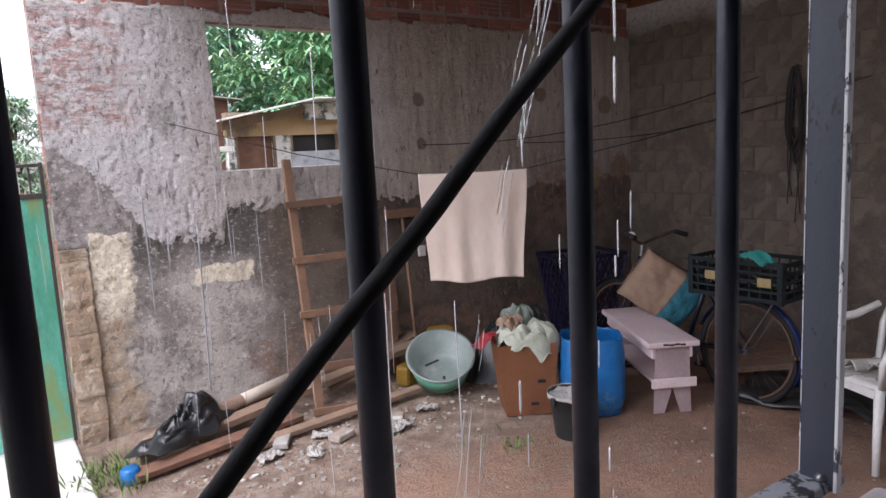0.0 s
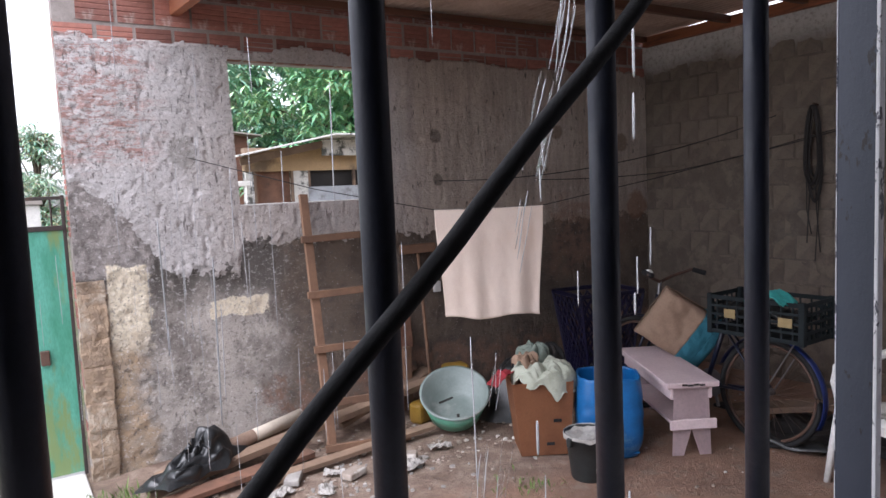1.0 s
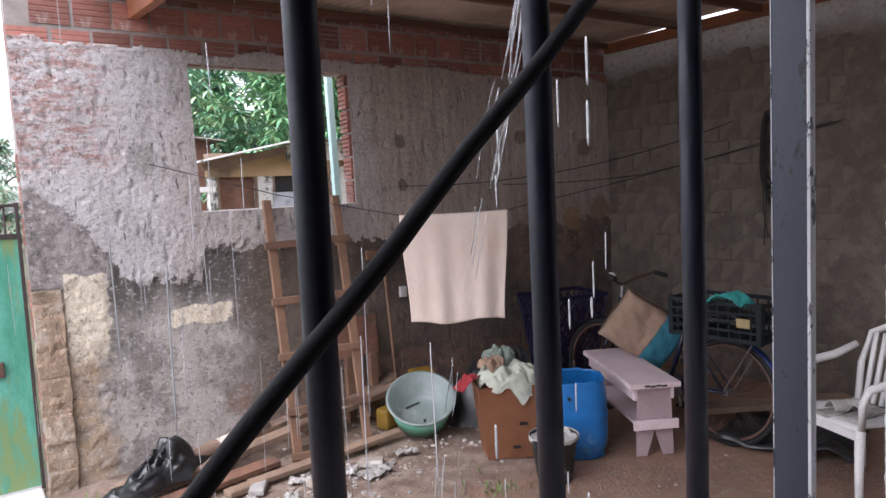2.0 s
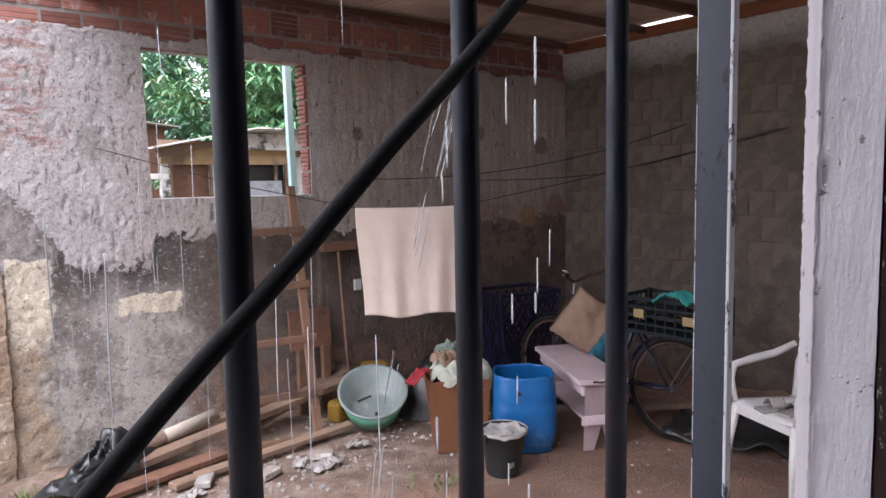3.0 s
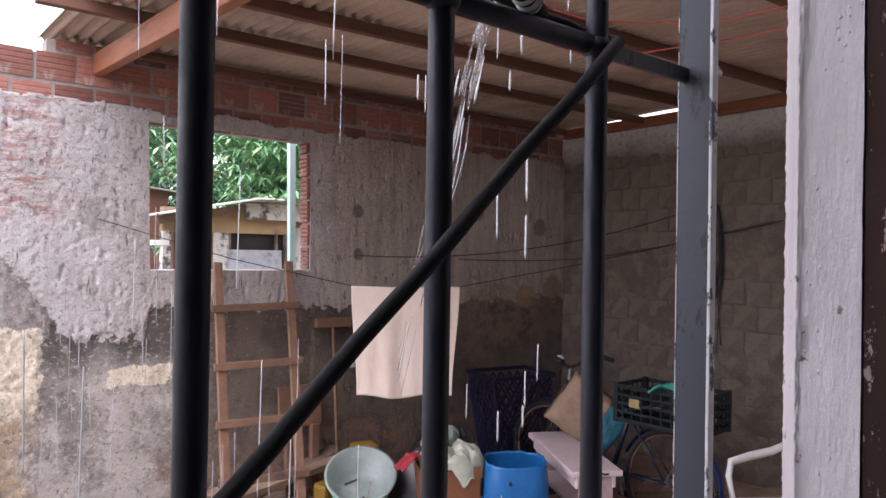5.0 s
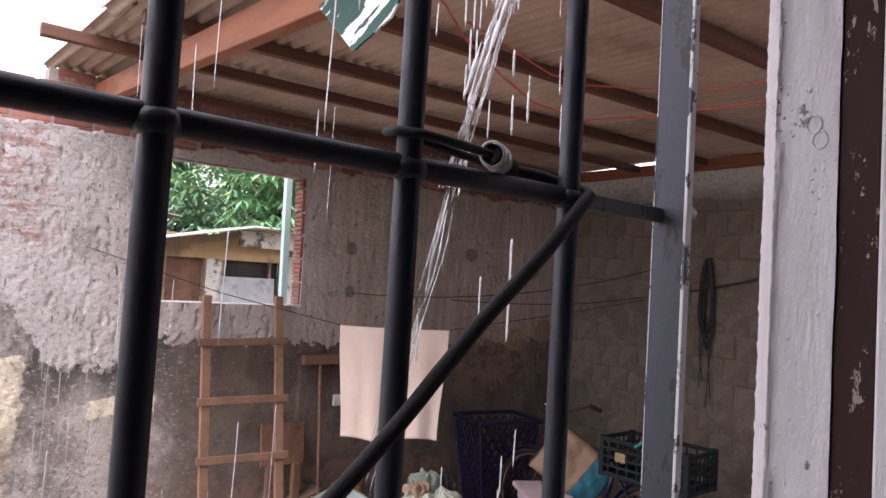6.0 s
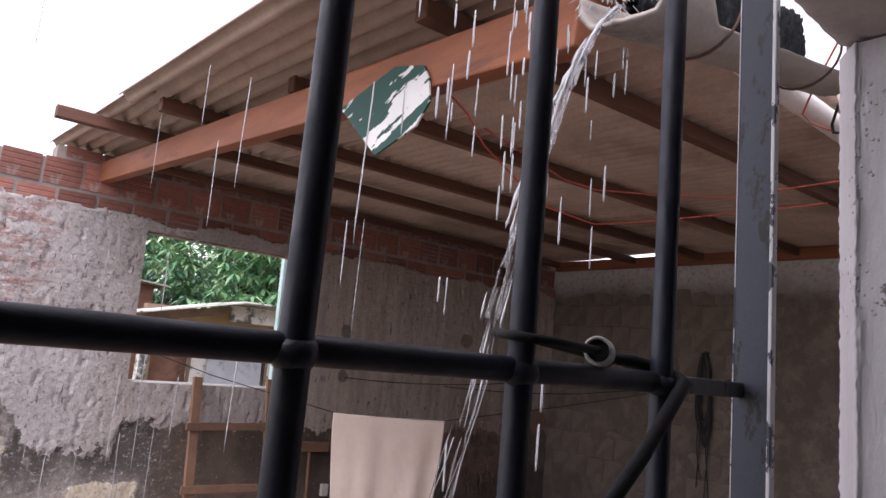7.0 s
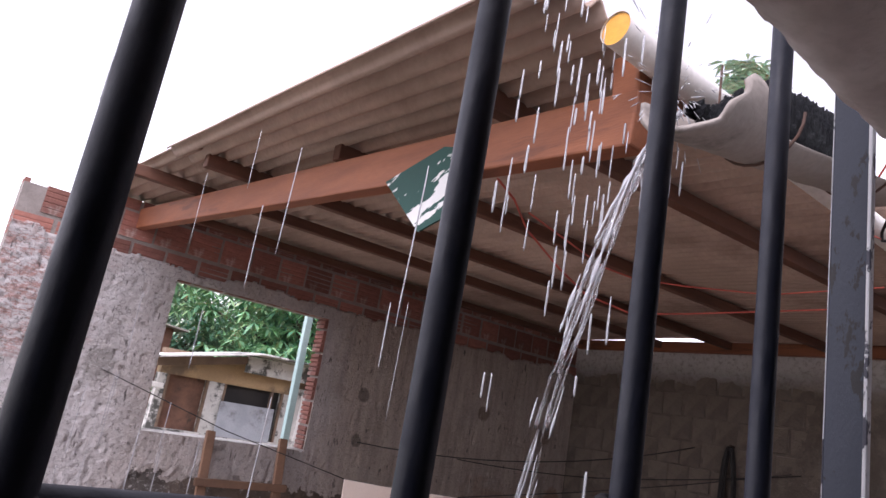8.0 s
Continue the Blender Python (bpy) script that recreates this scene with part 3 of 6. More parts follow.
# ---- structure: ground ----
def axis(lo, hi, fine_lo, fine_hi, stepping):
    out, v, s = [], fine_lo, stepping
    while v < fine_hi:
        out.append(v)
        v += stepping
    while v < hi:
        out.append(v)
        s *= 1.35
        v += s
    out.append(hi)
    v, s = fine_lo - stepping, stepping
    while v > lo:
        out.insert(0, v)
        s *= 1.35
        v -= s
    out.insert(0, lo)
    return out


def ground_z(x, y):
    near = smooth01(x, -0.5, 0.5) * (1 - smooth01(y, 4.3, 4.6)) * smooth01(y, 0.0, 0.4)
    heap = 0.05 * smooth01(y, 3.7, 4.3) * (0.5 + nz(x * 2, y * 2, 5)) * smooth01(x, 0.5, 0.8) * (1 - smooth01(x, 3.0, 3.6))
    return near * (0.012 * nz(x * 1.3, y * 1.3) + 0.007 * nz(x * 6, y * 6, 3) + heap) - 0.006


def build_ground():
    xs, ys = axis(-900, 900, -0.4, 5.5, 0.06), axis(-900, 900, 0.2, 4.5, 0.06)
    bm = bmesh.new()
    v = [[bm.verts.new((x, y, ground_z(x, y))) for y in ys] for x in xs]
    for i in range(len(xs) - 1):
        for j in range(len(ys) - 1):
            bm.faces.new((v[i][j], v[i + 1][j], v[i + 1][j + 1], v[i][j + 1]))
    tagged(part("ground", bm, M_EARTH, smooth=True), "bare reddish-brown wet earth of the yard, with grey sandy patches", "ground", kind="structure")


# ---- structure: the yard wall with its window hole ----
def in_window(x, z, grow=0.0):
    return WIN[0] - grow < x < WIN[1] + grow and WIN[2] - grow < z < WIN[3] + grow


def bare(x, z):
    """Whether the render is missing at that place of the yard wall."""
    top = 2.69 + 0.05 * nz(x * 1.7, 0.0, 2.0) + 0.03 * nz(x * 7, z * 3, 4.0)
    return z > top


def render_line(x):
    """The height of the ragged lower edge of the newer render."""
    return 1.86 - 0.20 * smooth01(x, 0.40, 0.64) - 0.45 * smooth01(x, 0.62, 0.98) + 0.18 * smooth01(x, 1.37, 1.42) - 0.03 * smooth01(x, 1.9, 2.4)


def render_depth(x, z):
    """How far the render stands proud of the wall's face."""
    if bare(x, z):
        return -0.030
    old = z < render_line(x) + 0.085 * nz(x * 12, z * 12, 3.0, 6) and x < 2.6
    rough = (0.25 if old else 0.85) * (1.0 - 0.65 * smooth01(x, 1.3, 2.2))
    h = 0.018 + 0.0010 * nz(x * 7, z * 7, 1.0) + rough * 0.0014 * nz(x * 52, z * 52, 6.0)
    # crumbs and torn flakes of a hand-thrown coat
    flake = nz(x * 24, z * 30, 14.0, 5)
    h += rough * 0.0010 * smooth01(flake, 0.16, 0.22) - rough * 0.0060 * smooth01(-flake, 0.34, 0.42)
    if x < 0.95 and z > 1.7:
        h += (0.95 - x) / 0.55 * (0.0065 * nz(x * 34, z * 40, 2.0) - 0.002)
    if old:
        h -= 0.012 + 0.005 * nz(x * 4, z * 4, 8.0)
        if x < 0.86 and z > 1.22:
            h += 0.006 + 0.006 * nz(x * 19, z * 19, 4.0, 4)
    if 0.55 < x < 0.80 and z < 1.30:
        h += 0.016 * abs(nz(x * 5, z * 9, 2.0)) + 0.005 * nz(x * 30, z * 30, 5.0)
    if 1.16 < x < 1.58 and 0.88 < z < 1.03:
        h += 0.006 * smooth01(nz(x * 9, z * 9, 21.0, 2), -0.15, 0.05)
    # short upright slots where the render missed a joint
    g = nz(x * 27, z * 9, 12.0, 2)
    if g > 0.42 and not old:
        h -= 0.009 * smooth01(g, 0.42, 0.5)
    return h


def win_left(z):
    return 1.409 - 0.023 * (z - 1.635) / 0.965


def win_right(z):
    return 2.568 - 0.028 * (z - 1.635) / 0.965


def build_yard_wall():
    wall = thing("wall_north", "old block wall with patchy grey cement render and a bare window hole", "wall", kind="structure")
    t = 0.145
    for x0, x1, z0, z1 in ((WALL_L, 0.80, -0.1, 2.93), (0.80, WIN[0] - 0.02, -0.1, 3.02), (WIN[1] + 0.02, WALL_R + 0.15, -0.1, 3.02), (WIN[0] - 0.02, WIN[1] + 0.02, -0.1, WIN[2] - 0.004), (WIN[0] - 0.02, WIN[1] + 0.02, WIN[3] + 0.004, 3.02)):
        part("wall_core", box((x1 - x0, t, z1 - z0), ((x0 + x1) / 2, WALL_Y + 0.007 + t / 2, (z0 + z1) / 2)), M_MORTAR, wall)
    s = 0.0125
    nx, nzz = int((WALL_R - WALL_L) / s), int(2.95 / s)
    bm = bmesh.new()
    verts = {}

    def vert(i, j):
        if (i, j) not in verts:
            x, z = WALL_L + i * s, -0.02 + j * s
            if WIN[2] - 0.1 < z < WIN[3] + 0.1:
                # the hole leans a little: draw the nearby columns of points with it
                for at, edge_x in ((WIN[0], win_left(z)), (WIN[1], win_right(z))):
                    if abs(x - at) < s / 2:
                        x = edge_x
                    elif abs(x - at) < 0.08:
                        x += (edge_x - at) * (1 - abs(x - at) / 0.08)
            for k in (2, 3):
                if abs(z - WIN[k]) < s / 2:
                    z = WIN[k]
            verts[i, j] = bm.verts.new((x, WALL_Y - render_depth(x, z), z))
        return verts[i, j]

    for i in range(nx):
        for j in range(nzz):
            if not in_window(WALL_L + (i + 0.5) * s, -0.02 + (j + 0.5) * s):
                bm.faces.new((vert(i, j), vert(i + 1, j), vert(i + 1, j + 1), vert(i, j + 1)))
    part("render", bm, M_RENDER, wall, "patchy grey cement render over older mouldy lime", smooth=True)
    # the pier of rough stones at the free end
    rnd = random.Random(21)
    z = -0.03
    while z < 1.19:
        hh = min(rnd.choice((0.12, 0.17, 0.22, 0.28)), 1.225 - z)
        w, cx, cz, sd = 0.150 + rnd.uniform(-0.008, 0.008), 0.476, z + hh / 2, rnd.uniform(0, 90)
        bm = box((w, 0.10, hh + 0.004), (0, 0, 0))
        bmesh.ops.subdivide_edges(bm, edges=bm.edges[:], cuts=11, use_grid_fill=True)
        for v in bm.verts:
            cx0, cz0 = v.co.x, v.co.z
            broken = smooth01(nz(cx0 * 7, cz0 * 7, sd, 2), 0.10, 0.3)
            v.co.y += 0.008 * broken + 0.005 * nz(cx0 * 22, cz0 * 34, sd) + (0.005 if abs(cz0) > 0.46 * hh else 0.0)
            v.co.x += 0.010 * nz((z + cz0) * 9, 1.0, 3.0) + 0.003 * nz(cz0 * 40, v.co.y * 30, sd)
        bm.transform(pose(cx, WALL_Y + 0.020 + rnd.uniform(-0.008, 0.006), cz))
        part("stone", bm, M_STONE, wall)
        z += hh
    # the hole's edges: a thin cement sill and lintel
    part("window_sill", box((WIN[1] - WIN[0] + 0.05, 0.17, 0.018), ((WIN[0] + WIN[1]) / 2, WALL_Y + 0.075, WIN[2] - 0.004), 0.004), M_APRON, wall, "thin pale cement sill")
    part("window_lintel", box((WIN[1] - WIN[0] + 0.05, 0.165, 0.012), ((WIN[0] + WIN[1]) / 2, WALL_Y + 0.075, WIN[3] + 0.003), 0.003), M_CEMENT, wall)
    return wall


def brick_mesh(w, h, d, groove=0.003):
    """A hollow brick's face: a block with grooves along it."""
    bm = bmesh.new()
    n = 5
    prof = []
    for k in range(n):
        z0, z1 = -h / 2 + k * h / n, -h / 2 + (k + 1) * h / n
        prof += [(0.0, z0 + 0.004), (0.0, z1 - 0.004)] if k in (0, n - 1) else [(-groove, z0 + 0.002), (0.0, z0 + 0.006), (0.0, z1 - 0.006), (-groove, z1 - 0.002)]
    cols = []
    for x in (-w / 2, w / 2):
        cols.append([bm.verts.new((x, -p, z)) for p, z in prof] + [bm.verts.new((x, d, h / 2 - 0.004)), bm.verts.new((x, d, -h / 2 + 0.004))])
    m = len(cols[0])
    for k in range(m):
        bm.faces.new((cols[0][k], cols[1][k], cols[1][(k + 1) % m], cols[0][(k + 1) % m]))
    bm.faces.new(cols[0][::-1]), bm.faces.new(cols[1])
    bmesh.ops.recalc_face_normals(bm, faces=bm.faces[:])
    me = bpy.data.meshes.new("brick")
    bm.to_mesh(me)
    bm.free()
    me.materials.append(M_BRICK)
    return me


def build_bricks(wall):
    course, pitch = 0.186, 0.222
    meshes = [brick_mesh(0.205, 0.170, 0.05), brick_mesh(0.198, 0.166, 0.05)]
    rnd = random.Random(4)
    for row in range(-5, 3):
        z = 2.673 + course * row if row < 2 else 2.992
        x = WALL_L + 0.105 - (0.10 if row % 2 else 0.0)
        while x < WALL_R + 0.1:
            shown = row >= 0 or any(bare(x + dx, z + dz) for dx in (-0.07, 0.0, 0.07) for dz in (-0.06, 0.0, 0.06))
            top_ok = row < 2 or x > 0.80
            if shown and top_ok and not in_window(x, z, 0.06) and x > WALL_L + 0.02:
                ob = new("brick", rnd.choice(meshes))
                ob.matrix_basis = pose(x + rnd.uniform(-0.004, 0.004), WALL_Y + 0.002 + rnd.uniform(-0.004, 0.004), z, rnd.uniform(-0.8, 0.8), rnd.uniform(-0.8, 0.8), rnd.uniform(-0.6, 0.6))
                if row == 2:
                    ob.scale = (1.0, 1.0, 0.42)
                ob.parent = wall
            x += pitch
    # cut bricks in the sides of the window hole, and at the wall's free end
    side = brick_mesh(0.12, 0.166, 0.03, 0.014)
    for k in range(6):
        z = WIN[2] + 0.09 + k * 0.176
        for x, turn in ((win_right(z) - 0.004, -90), (win_left(z) + 0.004, 90)):
            ob = new("brick", side)
            ob.matrix_basis = pose(x, WALL_Y + 0.085, z, 0, 0, turn)
            ob.parent = wall
    for k in range(16):
        ob = new("brick", side)
        ob.matrix_basis = pose(WALL_L + rnd.uniform(-0.006, 0.004), WALL_Y + 0.085, 0.09 + k * course, 0, 0, -90)
        ob.parent = wall


# ---- structure: the block wall on the far side ----
def block_mesh(w, h, seed):
    us, vs = (0.0, 0.03, 0.26, 0.5, 0.74, 0.97, 1.0), (0.0, 0.03, 0.35, 0.65, 0.97, 1.0)
    def face(u, v):
        i, j = round(u * 6), round(v * 5)
        rim = i in (0, 6) or j in (0, 5)
        y, z = (us[i] - 0.5) * w, (vs[j] - 0.5) * h
        return Vector((0.014 if rim else 0.002, y + 0.005 * nz(z * 20, seed, 1.0), z + 0.004 * nz(y * 20, seed, 2.0)))
    bm = grid(6, 5, face)
    me = bpy.data.meshes.new("block")
    bm.to_mesh(me)
    bm.free()
    me.materials.append(M_BLOCK)
    return me


def build_block_wall():
    wall = thing("wall_east", "rough grey block wall with smeared mortar joints and patches of render", "wall", kind="structure")
    def core(u, v):
        y, z = -1.2 + u * 5.7, -0.05 + v * 3.0
        # render washed over the top course, the near end and parts of the face
        top = smooth01(z + 0.05 * nz(y * 3, 2.0), 2.66, 2.80)
        near = smooth01(-y + 0.5 * nz(y * 2, z * 2, 7.0), -2.35, -1.95)
        patch = smooth01(nz(y * 1.1, z * 1.5, 4.0), 0.06, 0.22)
        cover = max(top * 1.3, near, patch * 0.9)
        return Vector((WALL_R + 0.013 - 0.018 * cover - 0.004 * nz(y * 17, z * 17) - 0.003 * nz(y * 4, z * 4, 2.0), y, z))
    bm = grid(240, 130, core)
    part("mortar", bm, M_JOINT, wall, "mortar and washed render over the blocks", smooth=True)
    part("wall_core", box((0.12, 5.7, 2.99), (WALL_R + 0.09, 1.65, 1.455)), M_BLOCK, wall)
    return wall


def build_blocks(wall):
    rnd = random.Random(8)
    meshes = [block_mesh(0.192, 0.192, k) for k in range(6)]
    for row in range(14):
        z = 0.10 + row * 0.2
        y = 4.24 - (0.10 if row % 2 else 0.0)
        while y > 0.8:
            ob = new("block", rnd.choice(meshes))
            ob.matrix_basis = pose(WALL_R + 0.004 + rnd.uniform(-0.003, 0.006), y + rnd.uniform(-0.008, 0.008), z + rnd.uniform(-0.006, 0.006), rnd.uniform(-1.6, 1.6), rnd.uniform(-0.5, 0.5), rnd.uniform(-0.5, 0.5))
            ob.parent = wall
            y -= 0.201


# ---- structure: the house that the camera looks out of ----
def build_house():
    wall = thing("wall_south", "painted house wall with the window that is looked through", "wall", kind="structure")
    y0, y1 = HOUSE_Y0, HOUSE_Y1
    for x0, x1, z0, z1 in ((-4.0, OPEN_L, 0, 3.0), (OPEN_R + 0.02, 5.4, 0, 2.62), (OPEN_L, OPEN_R + 0.02, 0, OPEN_B), (OPEN_L, OPEN_R + 0.02, OPEN_T + 0.02, 2.62)):
        part("wall_panel", box((x1 - x0, y1 - y0, z1 - z0), ((x0 + x1) / 2, (y0 + y1) / 2, (z0 + z1) / 2)), M_ROOM, wall)
    # the reveal: painted plaster edge, brown timber frame, room side
    def reveal(u, v):
        z = OPEN_B + v * (OPEN_T - OPEN_B)
        prof = ((0.030, 0.010), (0.016, -0.001), (0.001, -0.014), (0.003, -0.0185), (0.003, -0.066))
        k = min(int(u * 4), 3)
        w = u * 4 - k
        x, y = prof[k][0] * (1 - w) + prof[k + 1][0] * w, prof[k][1] * (1 - w) + prof[k + 1][1] * w
        rough = 0.0010 * nz(z * 14, u * 3, 3.0) + (0.0024 * nz(z * 110, u * 24) if u < 0.55 else 0.0007 * nz(z * 14, u * 50))
        return Vector((OPEN_R + x + rough, y1 + y + rough, z))
    part("window_jamb", grid(24, 360, reveal), M_JAMB, wall, "thickly painted white window jamb with chipped edge", smooth=True)
    rnd = random.Random(17)
    bm = bmesh.new()
    for k in range(150):
        z, y = rnd.uniform(OPEN_B, OPEN_T), y1 - rnd.uniform(0.02, 0.064)
        r = rnd.choice((0.0007, 0.0009, 0.0012, 0.0016))
        made = bmesh.ops.create_icosphere(bm, subdivisions=2, radius=r)["verts"]
        for v in made:
            v.co = Vector((OPEN_R + 0.0034 + v.co.x * 0.55, y + v.co.y * rnd.uniform(0.8, 1.0), z + v.co.z * (1.7 if k % 3 else 1.0)))
    for z, y in ((2.005, -0.101), (2.019, -0.096)):
        tube([(OPEN_R + 0.0030, y + 0.0062 * math.cos(t), z + 0.0075 * math.sin(t)) for t in (2 * math.pi * j / 22 for j in range(22))], 0.0011, 6, bm=bm, closed=True)
    part("paint_lumps", bm, M_JAMB, wall, "lumps and runs in the thick paint", smooth=True)["kind"] = "stuff"
    part("window_frame", box((0.03, 0.032, OPEN_T - OPEN_B), (OPEN_R + 0.02, y1 - 0.082, (OPEN_T + OPEN_B) / 2), 0.002), M_BROWN, wall, "worn dark brown wooden frame")
    part("window_stop", box((0.03, 0.064, OPEN_T - OPEN_B), (OPEN_R + 0.016, y1 - 0.130, (OPEN_T + OPEN_B) / 2), 0.003), M_JAMB, wall)
    def soffit(u, v):
        x = OPEN_L + u * (OPEN_R - OPEN_L + 0.02)
        drop = 0.012 * math.exp(-((v) / 0.06) ** 2)
        return Vector((x, y1 + 0.006 - v * 0.17, OPEN_T + drop + 0.006 * nz(x * 9, v * 3) + 0.003 * nz(x * 40, v * 9)))
    part("window_lintel", grid(220, 14, soffit), M_LINTEL, wall, "rough grey cement under the lintel", smooth=True)
    part("window_sill", box((OPEN_R - OPEN_L + 0.02, 0.20, 0.03), ((OPEN_L + OPEN_R) / 2, y1 - 0.07, OPEN_B - 0.012), 0.006), M_LINTEL, wall)
    room = thing("room", "plain closed room behind the window", "room", kind="structure")
    part("floor", box((5.0, 3.6, 0.1), (-1.0, -2.0, 0.35)), M_CONCRETE, room)
    part("ceiling", box((5.0, 3.6, 0.08), (-1.0, -2.0, 2.66)), M_ROOMDARK, room)
    part("wall_back", box((5.0, 0.1, 2.4), (-1.0, -3.8, 1.5)), M_ROOM, room)
    part("wall_side", box((0.1, 3.6, 2.4), (-3.4, -2.0, 1.5)), M_ROOM, room)
    part("wall_side", box((0.1, 3.6, 2.4), (1.5, -2.0, 1.5)), M_ROOM, room)


# ---- structure: the lean-to roof ----
def sheet_mesh(x0, x1, y0, y1, lift, n_wave):
    pitch = (x1 - x0) / n_wave
    def f(u, v):
        x, y = x0 + u * (x1 - x0), y0 + v * (y1 - y0)
        return Vector((x, y, roof_z(x, y) + lift + 0.016 + 0.018 * math.sin(2 * math.pi * (x - x0) / pitch) + 0.004 * nz(x * 1.5, y * 1.5, 3.0) + 0.034 * smooth01(x, 4.3, 5.4) * math.exp(-((y - 3.25) / 0.62) ** 2)))
    return grid(n_wave * 8, 8, f, 0.006)


def build_roof():
    roof = thing("roof", "lean-to roof of weathered corrugated fibre cement on timbers", "roof", kind="structure")
    x, k = 0.76, 0
    while x < 5.55:
        for row, (y0, y1, lift) in enumerate(((0.60, 2.95, 0.0), (2.75, 4.62, 0.016))):
            xo = 0.03 if row else 0.0
            part("roof_sheet", sheet_mesh(x + xo, x + xo + 0.90 + 0.075 if x < 5.0 else 5.49, y0 - (0.03 if k % 2 else 0.0), y1, lift + (0.004 if k % 2 else 0.0), 13 if x < 5.0 else 3), M_SHEET, roof, smooth=True)
        x += 0.90
        k += 1
    zb = lambda y: 2.975 - 0.066 * (4.35 - y)
    part("beam", span((1.085, 4.46, zb(4.46) - 0.064), (1.085, 0.58, zb(0.58) - 0.064), 0.06, 0.128, 0.006), M_BEAM, roof, "orange-brown stained main beam")
    part("beam", span((1.06, 0.62, 2.765), (1.37, 0.62, 2.80), 0.07, 0.11, 0.006), M_BEAM, roof)
    for y, x0 in ((3.38, 0.60), (2.72, 0.88), (1.95, 1.10), (1.08, 1.02)):
        part("purlin", span((x0, y, roof_z(x0, y) - 0.032), (5.45, y, roof_z(5.45, y) - 0.032), 0.05, 0.06, 0.004), M_PURLIN, roof)
    part("purlin", span((1.3, 4.27, roof_z(1.3, 4.27) - 0.03), (5.4, 4.27, roof_z(5.4, 4.27) - 0.03), 0.05, 0.05, 0.004), M_PURLIN, roof)
    part("wall_plate", span((5.37, 0.5, 2.985), (5.37, 4.3, 2.985), 0.07, 0.09, 0.005), M_BEAM, roof, "orange-brown timber along the block wall")
    part("post", span((3.6, 0.9, 2.70), (3.6, 0.9, 2.74), 0.08, 0.08, 0.004), M_PURLIN, roof)
    return roof


def build_eave_things():
    pipe = thing("drain_pipe", "white plastic pipe along the roof's edge with an orange stopper", "pipe")
    a, b = Vector((0.925, 0.548, 2.788)), Vector((2.58, 0.548, 2.790))
    bm = tube([a, a.lerp(b, 0.5), b], 0.036, 28, caps=False)
    part("pipe", bm, M_PVC, pipe, smooth=True)
    part("stopper", tube([a + Vector((0.004, 0, 0)), a + Vector((0.03, 0, 0))], 0.0345, 24), M_ORANGE, pipe, "orange stopper")
    # a dark disc paints the shade inside the open end
    part("dark_bore_disc", tube([b - Vector((0.02, 0, 0)), b - Vector((0.012, 0, 0))], 0.034, 20), M_DARK, pipe)
    # broken gutter: half of a fibre cement pipe, torn at its lower end
    gut = thing("broken_gutter", "broken half-round fibre cement gutter pouring rainwater", "gutter")
    def gutter_z(x):
        return 2.645 + 0.20 * (x - 1.084)
    def trough(u, v):
        torn = 0.09 * max(0.0, 1 - 2.4 * v) ** 0.7 + 0.05 * max(0.0, v - 0.6) + 0.025 * nz(v * 9, 1.0)
        x = 0.930 + torn + u * (1.88 - 0.08 * (v - 0.5) + 0.03 * nz(v * 8, 5.0) - 0.930 - torn)
        ang = math.pi * (0.98 + 1.02 * v) - 0.42 * math.exp(-((x - 1.055) / 0.04) ** 2) * (1 - v) ** 3 + 0.75 * smooth01(x, 1.08, 1.19) * (1 - v) ** 2
        r = 0.086 + 0.003 * nz(u * 8, v * 4)
        return Vector((x, 0.40 + r * math.cos(ang), gutter_z(x) + r * math.sin(ang)))
    part("gutter", grid(60, 22, trough, 0.009), M_ROOFOLD, gut, smooth=True)
    def tar(u, v):
        x, a = 1.10 + 0.76 * u, 2 * math.pi * v
        base, tall = gutter_z(x) - 0.02, 0.06 + 0.125 * smooth01(u, 0.05, 0.40) + 0.02 * nz(u * 20, 3.0)
        shag = 0.010 * nz(u * 60, v * 12, 1.0) + 0.006 * nz(u * 140, v * 30, 4.0)
        return Vector((x, 0.478 + (0.016 + shag) * math.cos(a), base + tall * (0.5 + 0.5 * math.sin(a)) + shag))
    tagged(part("black_moss", grid(220, 70, tar), M_MOSS, smooth=True), "wet black moss and tar along the gutter's edge", "moss")
    for x in (1.22, 1.70):
        z = gutter_z(x)
        part("hanger", tube([(x, 0.40 + 0.091 * math.cos(a), z + 0.091 * math.sin(a)) for a in (math.pi * (1.0 + k / 12) for k in range(13))] + [(x, 0.49, z + 0.16)], 0.003, 6), M_RUST, gut, "rusty wire hanger")
    cab = thing("black_cable", "black cable hanging from the eave over the drain pipe", "cable")
    part("cable", tube([(1.96, 0.34, 2.875), (1.99, 0.38, 2.80), (2.06, 0.45, 2.76), (2.15, 0.50, 2.742), (2.24, 0.53, 2.748)], 0.0045, 8), M_RUBBER, cab, smooth=True)
    part("cable", tube([(2.24, 0.53, 2.748), (2.34, 0.50, 2.765), (2.44, 0.47, 2.80), (2.60, 0.40, 2.86)], 0.0045, 8), M_RUBBER, cab, smooth=True)
    part("red_wire", tube([(1.80, 0.33, 2.87), (1.83, 0.42, 2.74), (1.92, 0.49, 2.70), (2.05, 0.52, 2.72), (2.2, 0.52, 2.74)], 0.0028, 6), M_REDWIRE, cab, "thin red wire")
    # largely out of view; extended to keep sky light off the yard's right
    own = thing("house_eave", "old corrugated eave of the house above the gutter", "eave", kind="structure")
